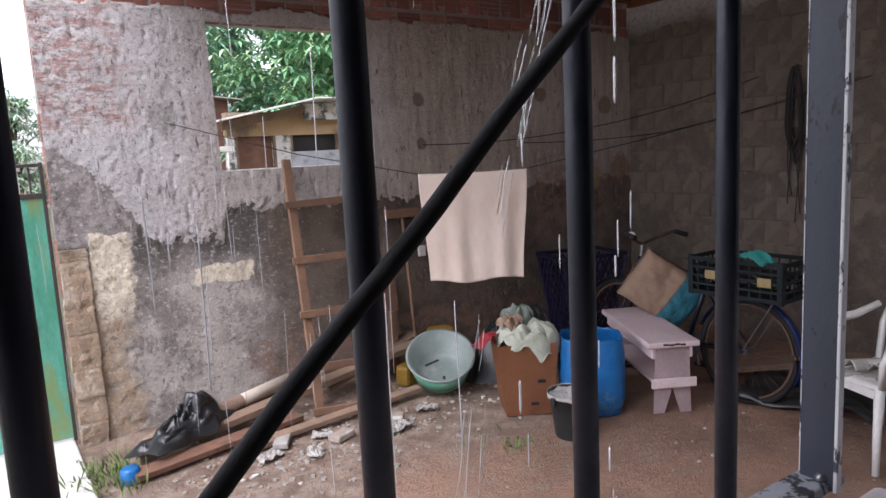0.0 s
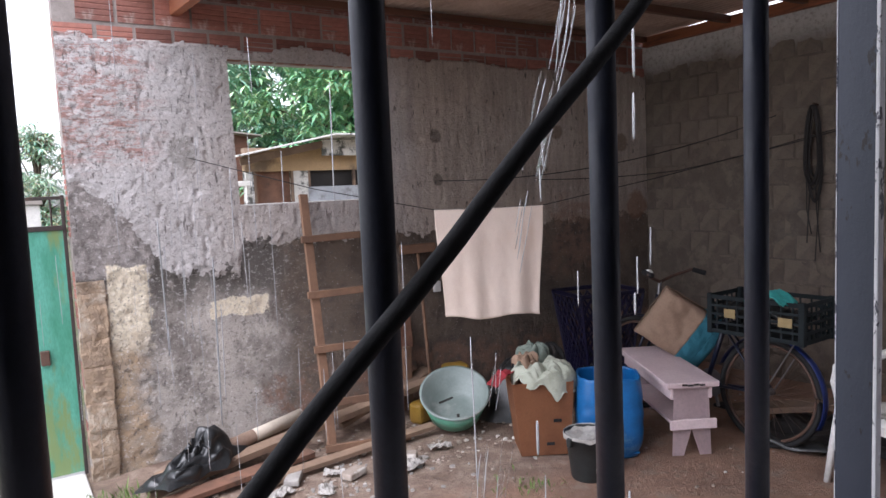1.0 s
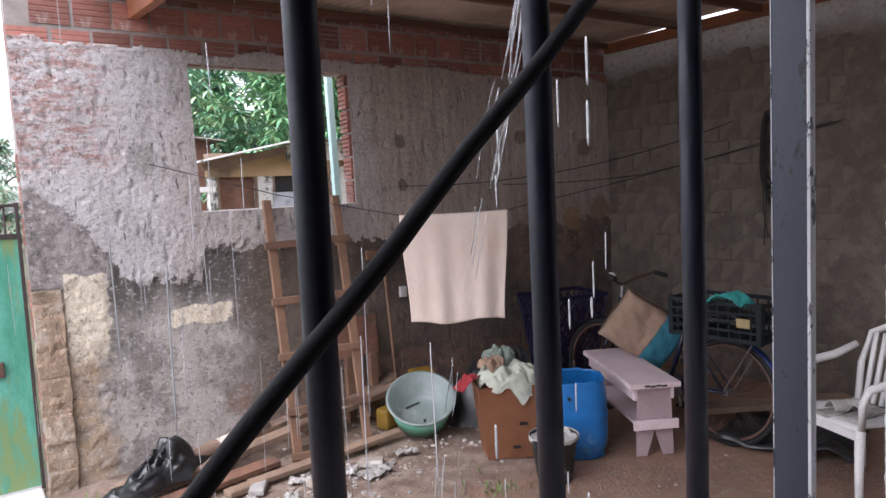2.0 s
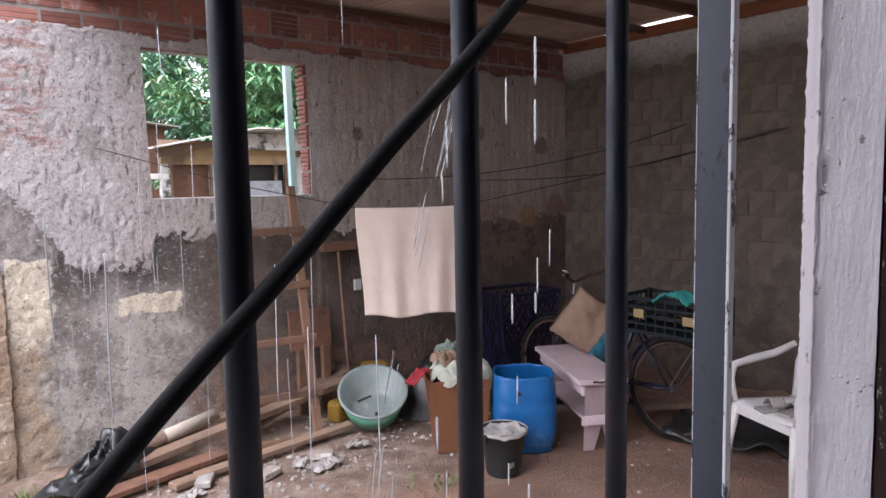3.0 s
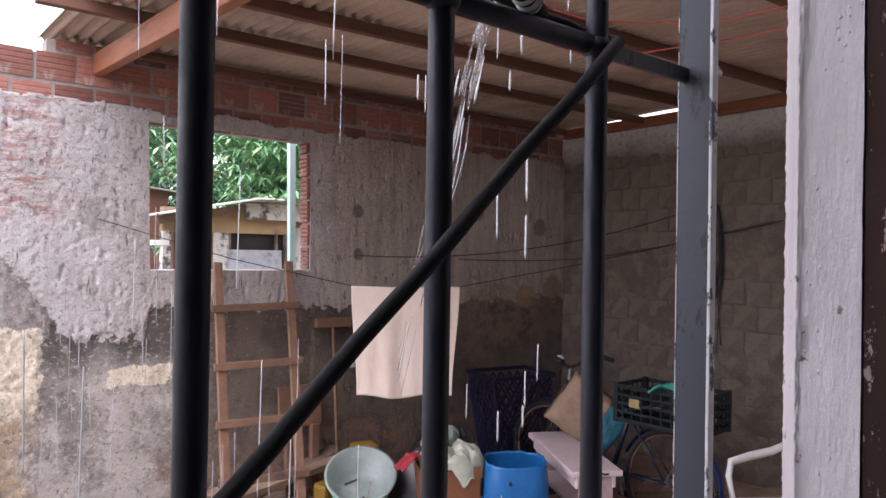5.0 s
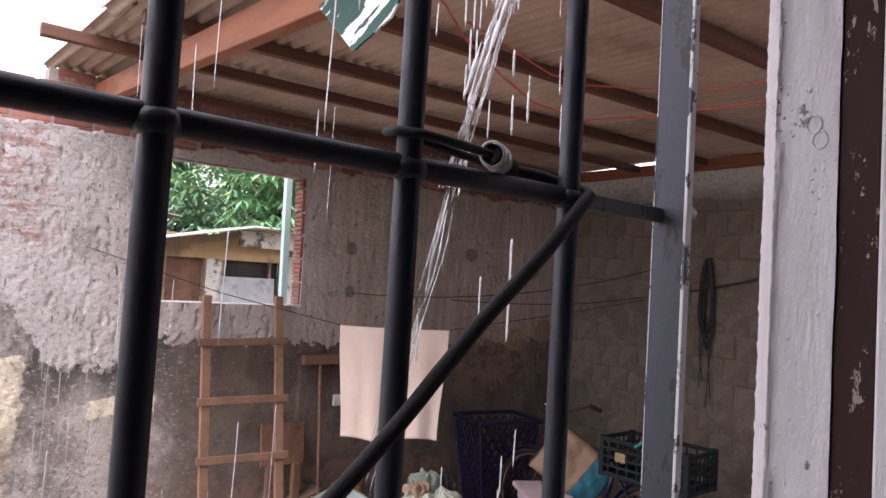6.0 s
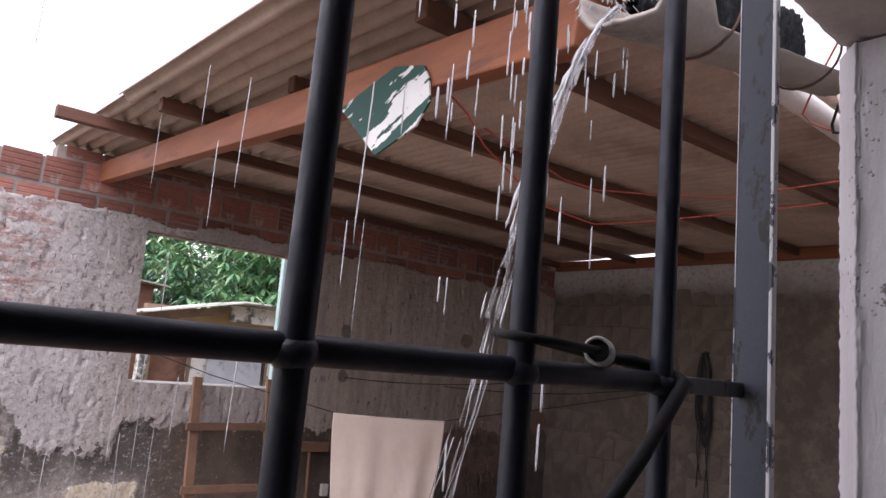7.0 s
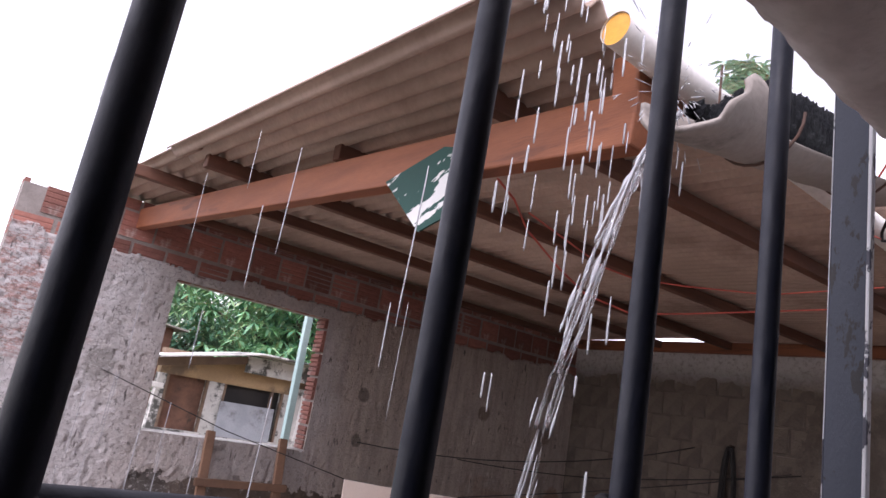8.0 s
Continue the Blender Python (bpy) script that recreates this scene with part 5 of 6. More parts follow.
    out = [(1.475, 2.664), (1.259, 2.480), (1.085, 2.528), (1.035, 2.585), (1.048, 2.650), (1.075, 2.692), (1.205, 2.724)]
    bm = bmesh.new()
    fa, fb = ([bm.verts.new((x, y, z)) for y, z in out] for x in (1.044, 1.050))
    bm.faces.new(fa), bm.faces.new(fb[::-1])
    for i in range(len(out)):
        bm.faces.new((fa[i], fb[i], fb[(i + 1) % len(out)], fa[(i + 1) % len(out)]))
    bmesh.ops.recalc_face_normals(bm, faces=bm.faces[:])
    part("board", bm, M_GREENBOARD, gb)


# ---- things on the ground ----
def slab(corners, thickness):
    """A flat panel with thickness from four corners."""
    bm = bmesh.new()
    bm.faces.new([bm.verts.new(c) for c in corners])
    bmesh.ops.solidify(bm, geom=bm.faces[:], thickness=thickness)
    bmesh.ops.recalc_face_normals(bm, faces=bm.faces[:])
    return bm


def draped(radius, height, drop, seed, nu=84, nv=26):
    """A cloth heaped on something: pulled folds run outwards and the rim hangs down unevenly."""
    rnd = random.Random(seed)
    ph = [rnd.uniform(0, 6.28) for _ in range(5)]
    def f(u, v):
        a = 2 * math.pi * u
        reach = radius / (abs(math.cos(a)) ** 3 + abs(math.sin(a)) ** 3) ** (1 / 3) * (1 + 0.08 * math.sin(2 * a + ph[0]) + 0.05 * math.sin(3 * a + ph[1]) + 0.03 * math.sin(7 * a + ph[2]))
        r = v * reach
        x, y = r * math.cos(a), r * math.sin(a)
        fold = abs(math.sin(3.5 * a + ph[3] + 4.0 * v)) - 0.5
        z = height * (1 - v ** 2.2) + 0.040 * fold * smooth01(v, 0.05, 0.5) + 0.050 * crumple(x, y, seed, 8.0, 3) + 0.020 * crumple(x, y, seed + 3, 17.0, 3)
        hang = drop * smooth01(v, 0.74, 1.0) * (0.55 + 0.45 * math.sin(2 * a + ph[4]))
        pull = 1 - 0.16 * smooth01(v, 0.8, 1.0)
        return Vector((x * pull, y * pull, z - hang))
    bm = grid(nu, nv, f)
    bmesh.ops.remove_doubles(bm, verts=bm.verts[:], dist=0.0004)
    return bm


def build_box_and_sack():
    b = thing("cardboard_box", "wet orange-brown cardboard box, splayed open at the top", "box", (2.875, 3.05, 0), -30)
    hgt = 0.47
    lo, hi = (0.155, 0.145), (0.192, 0.172)
    ring = [((sx * lo[0], sy * lo[1], 0.0), (sx * hi[0] - 0.012, sy * hi[1], hgt)) for sx, sy in ((-1, -1), (1, -1), (1, 1), (-1, 1))]
    for k in range(4):
        (p, q), (r, t) = ring[k], ring[(k + 1) % 4]
        part("panel", slab((p, r, t, q), 0.006), M_CARD, b)
    part("bottom", box((0.30, 0.28, 0.006), (0, 0, 0.006)), M_CARD, b)
    for x, z in ((0.075, 0.225), (0.03, 0.075)):
        part("print_mark", box((0.05, 0.002, 0.020), (x, -0.145 - 0.057 * z - 0.005, z), 0.0005), M_BINBAG, b, "smudged dark print")
    s = thing("cloth_sack", "crumpled pale green sack heaped on the cardboard box", "sack", (2.885, 3.03, 0.475), -30)
    part("cloth", draped(0.225, 0.090, 0.10, 7, 128, 44), M_SACK, s)
    rd = thing("red_rag", "small red rag under the sack", "rag", (2.69, 3.13, 0.485))
    part("cloth", grid(18, 14, lambda u, v: Vector((0.15 * u - 0.13, 0.10 * v - 0.03, 0.030 + 0.03 * crumple(u, v, 2, 2.5) - 0.08 * (1 - u) ** 2)), 0.005), M_RED, rd, smooth=True)
    gr = thing("grey_rag", "grey-green rag bunched on the sack", "rag", (2.93, 3.17, 0.575))
    part("cloth", draped(0.13, 0.060, 0.05, 15, 60, 18), M_RAG, gr)
    tn = thing("tan_rag", "small tan rag folded on the sack", "rag", (2.80, 3.10, 0.570))
    part("cloth", draped(0.10, 0.035, 0.03, 23, 50, 14), M_TAN, tn)
    dk = thing("dark_rag", "black rag hanging behind the sack", "rag", (3.06, 3.19, 0.515))
    part("cloth", draped(0.15, 0.10, 0.12, 31, 48, 14), M_BINBAG, dk, smooth=True)


def build_drum():
    d = thing("plastic_drum", "cut-off bright blue plastic drum", "drum", (3.18, 2.755, 0), -38)
    def body(u, v):
        a, z = 2 * math.pi * u, 0.49 * v
        sq = 0.195 / max(abs(math.cos(a)) ** 3.6 + abs(math.sin(a)) ** 3.6, 0.02) ** (1 / 3.6)
        bulge = 1.0 + 0.05 * math.sin(math.pi * v) - 0.12 * (1 - smooth01(v, 0.0, 0.20)) - 0.03 * smooth01(v, 0.8, 1.0) + 0.012 * math.sin(v * 26) * smooth01(v, 0.2, 0.3) * (1 - smooth01(v, 0.7, 0.8))
        rim = (0.016 * nz(math.cos(a) * 2, math.sin(a) * 2, 3.0) + 0.004 * nz(math.cos(a) * 9, math.sin(a) * 9, 1.0)) * smooth01(v, 0.9, 1.0)
        return Vector((sq * bulge * math.cos(a), sq * 0.95 * bulge * math.sin(a), z + rim))
    bm = grid(64, 30, body, 0.007)
    part("body", bm, M_BLUE, d, smooth=True)
    part("bottom", box((0.33, 0.31, 0.01), (0, 0, 0.03), 0.004), M_BLUE, d)
    # the hole's dark inside is a flat black disc
    part("hole", tube([(-0.05, -0.20, 0.40), (-0.05, -0.208, 0.40)], 0.012, 12), M_BINBAG, d, "black disc drawn as a small drilled hole")


def build_bucket():
    b = thing("builders_bucket", "black builder's bucket crusted and half filled with pale cement", "bucket", (2.785, 2.53, 0))
    prof = ((0.098, 0.0), (0.102, 0.01), (0.116, 0.125), (0.118, 0.130), (0.131, 0.235), (0.142, 0.24), (0.142, 0.262), (0.134, 0.262), (0.124, 0.20))
    bm = lathe(prof, 44)
    for v in bm.verts:
        a = math.atan2(v.co.y, v.co.x)
        if v.co.z > 0.2:
            v.co.z += 0.007 * nz(math.cos(a) * 3, math.sin(a) * 3, 4.0) + 0.004 * nz(math.cos(a) * 11, math.sin(a) * 11, 1.0)
    part("body", bm, M_BUCKET, b, smooth=True)
    def crust(u, v):
        a, r = 2 * math.pi * u, 0.136 * v
        x, y = r * math.cos(a), r * math.sin(a)
        return Vector((x, y, 0.235 + 0.022 * nz(x * 16, y * 16, 2.0) + 0.008 * nz(x * 60, y * 60) + 0.022 * smooth01(v, 0.8, 1.0)))
    bm = grid(44, 14, crust)
    bmesh.ops.remove_doubles(bm, verts=bm.verts[:], dist=0.0005)
    part("cement", bm, M_CEMENT, b, "lumpy dried grey cement", smooth=True)
    def smear(u, v):
        a = 2 * math.pi * u
        r = 0.144 + 0.003 * nz(u * 40, v * 5)
        low = 0.250 - 0.022 * max(0.0, nz(math.cos(a) * 2, math.sin(a) * 2, 9.0, 2) + 0.1)
        return Vector((r * math.cos(a), r * math.sin(a), low + (0.268 - low) * v))
    part("cement_rim", grid(60, 5, smear, 0.003), M_CEMENT, b, "cement splashed over the rim", smooth=True)
    for s in (-1, 1):
        part("handle_lug", box((0.022, 0.03, 0.05), (s * 0.147, 0, 0.235), 0.004), M_BUCKET, b)
    part("sticker", box((0.066, 0.004, 0.028), (-0.030, -0.110, 0.085), 0.001, Matrix.Rotation(radians(15), 4, "Z")), M_PALE, b, "pale worn sticker")


def build_bench():
    near, far = Vector((3.485, 2.362, 0)), Vector((3.93, 3.14, 0))
    d = far - near
    turn = math.degrees(math.atan2(d.y, d.x))
    b = thing("wooden_bench", "small pink-white painted wooden bench with notched legs", "bench", tuple((near + far) / 2), turn)
    ln = d.length + 0.06
    part("seat", box((ln, 0.325, 0.035), (0, 0, 0.448), 0.006), M_PINK, b)
    for y in (-0.118, 0.118):
        part("apron", box((ln - 0.06, 0.022, 0.075), (0, y, 0.392), 0.004), M_PINK, b)
    part("shelf", box((ln - 0.10, 0.20, 0.022), (0, 0, 0.185), 0.004), M_PINK, b)
    for x in (-ln / 2 + 0.035, ln / 2 - 0.035):
        bm = bmesh.new()
        prof = [(-0.108, 0.43), (0.108, 0.43), (0.122, 0.0), (0.050, 0.0), (0.0, 0.165), (-0.050, 0.0), (-0.122, 0.0)]
        bm.faces.new([bm.verts.new((x, y, z)) for y, z in prof])
        bmesh.ops.solidify(bm, geom=bm.faces[:], thickness=0.025)
        part("leg_board", bm, M_PINK, b)
        part("cleat", box((0.02, 0.285, 0.062), (x + (-0.027 if x < 0 else 0.027), 0, 0.205), 0.004), M_PINK, b)
    for k in range(4):
        part("bolt_stain", box((0.003, 0.034, 0.012), (-ln / 2 - 0.0012, -0.055 + k * 0.036, 0.447 + 0.004 * (k % 2)), 0.001), M_DARK, b, "dark gouge in the end grain")


def build_bicycle():
    b = thing("bicycle", "old dark blue bicycle with rear mudguard and carrier", "bicycle", (3.97, 2.18, 0), 90, tilt=(4, 0))
    # x runs forward along the bicycle
    def wheel(x):
        w = part("wheel", tube([(x + 0.325 * math.cos(a), 0, 0.335 + 0.325 * math.sin(a)) for a in (2 * math.pi * j / 48 for j in range(48))], 0.019, 10, closed=True), M_RUBBER, b, "black tyre", smooth=True)
        part("rim", tube([(x + 0.298 * math.cos(a), 0, 0.335 + 0.298 * math.sin(a)) for a in (2 * math.pi * j / 48 for j in range(48))], 0.010, 8, closed=True), M_RUST, w, smooth=True)
        part("hub", tube([(x, -0.04, 0.335), (x, 0.04, 0.335)], 0.022, 14), M_STEEL, w)
        for k in range(28):
            a = 2 * math.pi * k / 28
            part("spoke", tube([(x + 0.02 * math.cos(a + 0.6), 0.03 if k % 2 else -0.03, 0.335 + 0.02 * math.sin(a + 0.6)), (x + 0.295 * math.cos(a), 0, 0.335 + 0.295 * math.sin(a))], 0.0010, 4, caps=False), M_RUST, w)
    wheel(0.0), wheel(1.05)
    def guard(x, a0, a1):
        return grid(26, 6, lambda u, v: Vector((x + (0.355 + 0.008 * math.cos((v - 0.5) * 3)) * math.cos(a0 + u * (a1 - a0)), 0.06 * (v - 0.5), 0.335 + (0.355 + 0.008 * math.cos((v - 0.5) * 3)) * math.sin(a0 + u * (a1 - a0)))), 0.002)
    part("mudguard", guard(0.0, radians(20), radians(205)), M_BIKEBLUE, b, "dark blue mudguard", smooth=True)
    part("mudguard", guard(1.05, radians(30), radians(190)), M_BIKEDARK, b, smooth=True)
    for p0, p1, r in (((0.45, 0, 0.30), (0.30, 0, 0.80), 0.016), ((0.45, 0, 0.30), (0.92, 0, 0.62), 0.018), ((0.33, 0, 0.70), (0.89, 0, 0.76), 0.016), ((0.93, 0, 0.58), (0.88, 0, 0.86), 0.018),
                      ((0.0, 0.05, 0.335), (0.45, 0.03, 0.30), 0.009), ((0.0, -0.05, 0.335), (0.45, -0.03, 0.30), 0.009), ((0.0, 0.05, 0.335), (0.33, 0.02, 0.72), 0.008), ((0.0, -0.05, 0.335), (0.33, -0.02, 0.72), 0.008),
                      ((0.94, 0.045, 0.60), (1.05, 0.05, 0.335), 0.010), ((0.94, -0.045, 0.60), (1.05, -0.05, 0.335), 0.010)):
        part("frame_tube", tube([p0, p1], r, 12), M_BIKEDARK, b, smooth=True)
    part("handlebar", tube([(0.72, 0.29, 1.02), (0.80, 0.26, 1.04), (0.86, 0.12, 0.99), (0.87, 0, 0.95), (0.86, -0.12, 0.99), (0.80, -0.26, 1.04), (0.72, -0.29, 1.02)], 0.012, 10), M_RUST, b, smooth=True)
    for y in (0.285, -0.285):
        part("grip", tube([(0.70, y, 1.018), (0.79, y * 0.94, 1.038)], 0.018, 12), M_RUBBER, b, smooth=True)
    part("bell", lathe([(0.0, 0.03), (0.02, 0.026), (0.030, 0.01), (0.028, 0.0), (0.0, 0.0)], 18), M_PLASTIC, b, "bright chromed bell", smooth=True).location = (0.83, 0.17, 1.02)
    part("stem", tube([(0.88, 0, 0.84), (0.87, 0, 0.955)], 0.014, 10), M_STEEL, b)
    part("saddle", grid(16, 10, lambda u, v: Vector((0.14 + 0.28 * u, (0.16 * (1 - u) ** 0.7 + 0.035) * (v - 0.5), 0.84 + 0.02 * math.sin(math.pi * v) + 0.015 * (1 - u))), 0.025), M_RUBBER, b, smooth=True)
    part("chain_ring", tube([(0.45, -0.045, 0.30), (0.45, -0.051, 0.30)], 0.095, 28), M_STEEL, b)
    part("crank", span((0.45, -0.07, 0.30), (0.40, -0.07, 0.14), 0.014, 0.02, 0.003), M_STEEL, b)
    part("pedal", box((0.09, 0.09, 0.022), (0.40, -0.12, 0.14), 0.004), M_RUBBER, b)
    for y in (-0.06, 0.06):
        part("carrier_rail", tube([(-0.26, y, 0.70), (0.28, y, 0.70)], 0.006, 8), M_STEEL, b)
        part("carrier_stay", tube([(-0.20, y, 0.70), (0.0, y, 0.345)], 0.005, 8), M_STEEL, b)
    for x in (-0.25, 0.0, 0.25):
        part("carrier_bar", tube([(x, -0.06, 0.70), (x, 0.06, 0.70)], 0.005, 8), M_STEEL, b)


def crate(name, label, at, turn, size, material, cat="crate", rows=5, cols=9, tilt=(0, 0)):
    """An open crate of slotted plastic: corner posts, rails and ribs on four sides."""
    c = thing(name, label, cat, at, turn, tilt=tilt)
    l, w, h = size
    for sx in (-1, 1):
        for sy in (-1, 1):
            part("corner_post", box((0.035, 0.035, h), (sx * (l / 2 - 0.0175), sy * (w / 2 - 0.0175), h / 2), 0.006), material, c)
    for k in range(rows):
        z = 0.02 + k * (h - 0.04) / (rows - 1)
        for s in (-1, 1):
            part("rail", box((l - 0.05, 0.010, 0.026 if k in (0, rows - 1) else 0.016), (0, s * (w / 2 - 0.008), z), 0.002), material, c)
            part("rail", box((0.010, w - 0.05, 0.026 if k in (0, rows - 1) else 0.016), (s * (l / 2 - 0.008), 0, z), 0.002), material, c)
    for k in range(1, cols):
        for s in (-1, 1):
            part("rib", box((0.010, 0.008, h - 0.03), (-l / 2 + k * l / cols, s * (w / 2 - 0.010), h / 2), 0.001), material, c)
    for k in range(1, cols - 2):
        for s in (-1, 1):
            part("rib", box((0.008, 0.010, h - 0.03), (s * (l / 2 - 0.010), -w / 2 + k * w / (cols - 2), h / 2), 0.001), material, c)
    part("bottom", box((l - 0.03, w - 0.03, 0.01), (0, 0, 0.012)), material, c)
    return c


def lattice_basket():
    """A flared basket whose sides are crossed slanting strips."""
    c = thing("laundry_basket", "deep purple plastic lattice basket behind the bench", "basket", (4.12, 3.76, 0.0), -12)
    hgt, lo, hi = 0.80, (0.17, 0.14), (0.29, 0.22)
    corner = lambda sx, sy, z: Vector((sx * (lo[0] + (hi[0] - lo[0]) * z / hgt), sy * (lo[1] + (hi[1] - lo[1]) * z / hgt), z))
    signs = ((-1, -1), (1, -1), (1, 1), (-1, 1))
    for k in range(4):
        p, q = signs[k], signs[(k + 1) % 4]
        on = lambda u, v: corner(*p, 0.03 + v * (hgt - 0.06)).lerp(corner(*q, 0.03 + v * (hgt - 0.06)), u)
        bm, n = bmesh.new(), 7
        for j in range(-n, n + 1):
            for lean in (1, -1):
                ends = []
                for v in (0.0, 1.0):
                    u = (j + (v if lean > 0 else 1 - v) * n) / n
                    ends.append((u, v))
                (u0, v0), (u1, v1) = ends
                t0 = 0.0 if 0 <= u0 <= 1 else ((0 if u0 < 0 else 1) - u0) / (u1 - u0)
                t1 = 1.0 if 0 <= u1 <= 1 else ((0 if u1 < 0 else 1) - u0) / (u1 - u0)
                if 0 <= t0 < t1 <= 1:
                    span(on(u0 + (u1 - u0) * t0, t0), on(u0 + (u1 - u0) * t1, t1), 0.007, 0.016, 0.0, bm=bm)
        part("lattice", bm, M_PURPLE, c)
        part("corner_post", span(corner(*p, 0.0), corner(*p, hgt), 0.022, 0.022, 0.004), M_PURPLE, c)
        part("rim", span(corner(*p, hgt), corner(*q, hgt), 0.030, 0.034, 0.008), M_PURPLE, c)
        part("base_rail", span(corner(*p, 0.02), corner(*q, 0.02), 0.02, 0.04, 0.004), M_PURPLE, c)
    part("bottom", box((0.33, 0.27, 0.01), (0, 0, 0.02)), M_PURPLE, c)
    part("washing", draped(0.17, 0.30, 0.05, 44, 40, 14), M_BINBAG, c, "dark cloth inside", smooth=True)


def build_crates():
    c = crate("fruit_crate", "dark green plastic fruit crate tied on the bicycle's carrier", (3.965, 2.16, 0.706), 92, (0.62, 0.36, 0.255), M_CRATE)
    part("label", box((0.075, 0.004, 0.055), (0.15, 0.181, 0.14), 0.001), M_LABEL, c, "faded yellow label")
    part("label", box((0.085, 0.004, 0.055), (-0.20, 0.181, 0.13), 0.001), M_LABEL, c, "faded yellow label")
    part("stuffing", grid(16, 12, lambda u, v: Vector((0.54 * (u - 0.5), 0.29 * (v - 0.5), 0.16 + 0.06 * nz(u * 4, v * 3, 8))), 0.01), M_BINBAG, c, smooth=True)
    t = thing("teal_rag", "teal rag lying over the crate's rim", "rag", (3.82, 2.06, 0.93))
    part("cloth", grid(16, 14, lambda u, v: Vector((0.16 * (u - 0.5), 0.24 * (v - 0.5), 0.05 * math.sin(math.pi * v) + 0.03 * nz(u * 4, v * 4, 1) + 0.015)), 0.005), M_TEAL, t, smooth=True)
    lattice_basket()
    s = thing("cardboard_sack", "tan paper sack with a broad blue band propped on the bench", "sack", (3.90, 2.90, 0.50), -42, tilt=(14, 33))
    def pillow(half, x0, x1):
        def f(u, v):
            x, z = x0 + u * (x1 - x0), (v - 0.5) * 0.40
            ex = 1 - (2 * (x / 0.50)) ** 4
            ez = 1 - (2 * v - 1) ** 6
            return Vector((x, half * (0.012 + 0.075 * max(0, ex) ** 0.5 * max(0, ez) ** 0.5 + 0.012 * nz(x * 9, z * 9, half) + 0.022 * crumple(x, z, 8 + half, 8.0)), z + 0.20))
        return f
    for name, x0, x1, m in (("paper", -0.25, 0.06, M_TAN), ("printed_band", 0.06, 0.17, M_TEALPAINT), ("paper", 0.17, 0.25, M_TEALPAINT)):
        for half in (-1, 1):
            part(name, grid(26, 34, pillow(half, x0, x1), 0.003), m, s, smooth=True)


def build_tub():
    t = thing("wash_tub", "round grey-green plastic wash tub tipped on its side", "tub", (2.605, 3.645, 0.225), -32, tilt=(33, 0))
    part("bowl", lathe([(0.165, -0.115), (0.180, -0.107), (0.228, 0.068), (0.242, 0.072), (0.242, 0.082), (0.222, 0.080), (0.172, -0.095), (0.10, -0.101), (0.0, -0.101)], 56), M_TUBIN, t, smooth=True)
    part("shell", lathe([(0.168, -0.117), (0.183, -0.110), (0.231, 0.066), (0.234, 0.067), (0.186, -0.113), (0.16, -0.120), (0.0, -0.120)], 56), M_TUBOUT, t, "green outside", smooth=True)
    # flat dark boxes drawn for the water in the tub
    part("crack", box((0.11, 0.018, 0.003), (-0.06, 0.08, -0.099), 0.001, Matrix.Rotation(radians(25), 4, "Z")), M_DARK, t, "dark water lying in the bottom")
    part("crack", box((0.02, 0.03, 0.003), (0.02, -0.06, -0.099), 0.001), M_DARK, t)


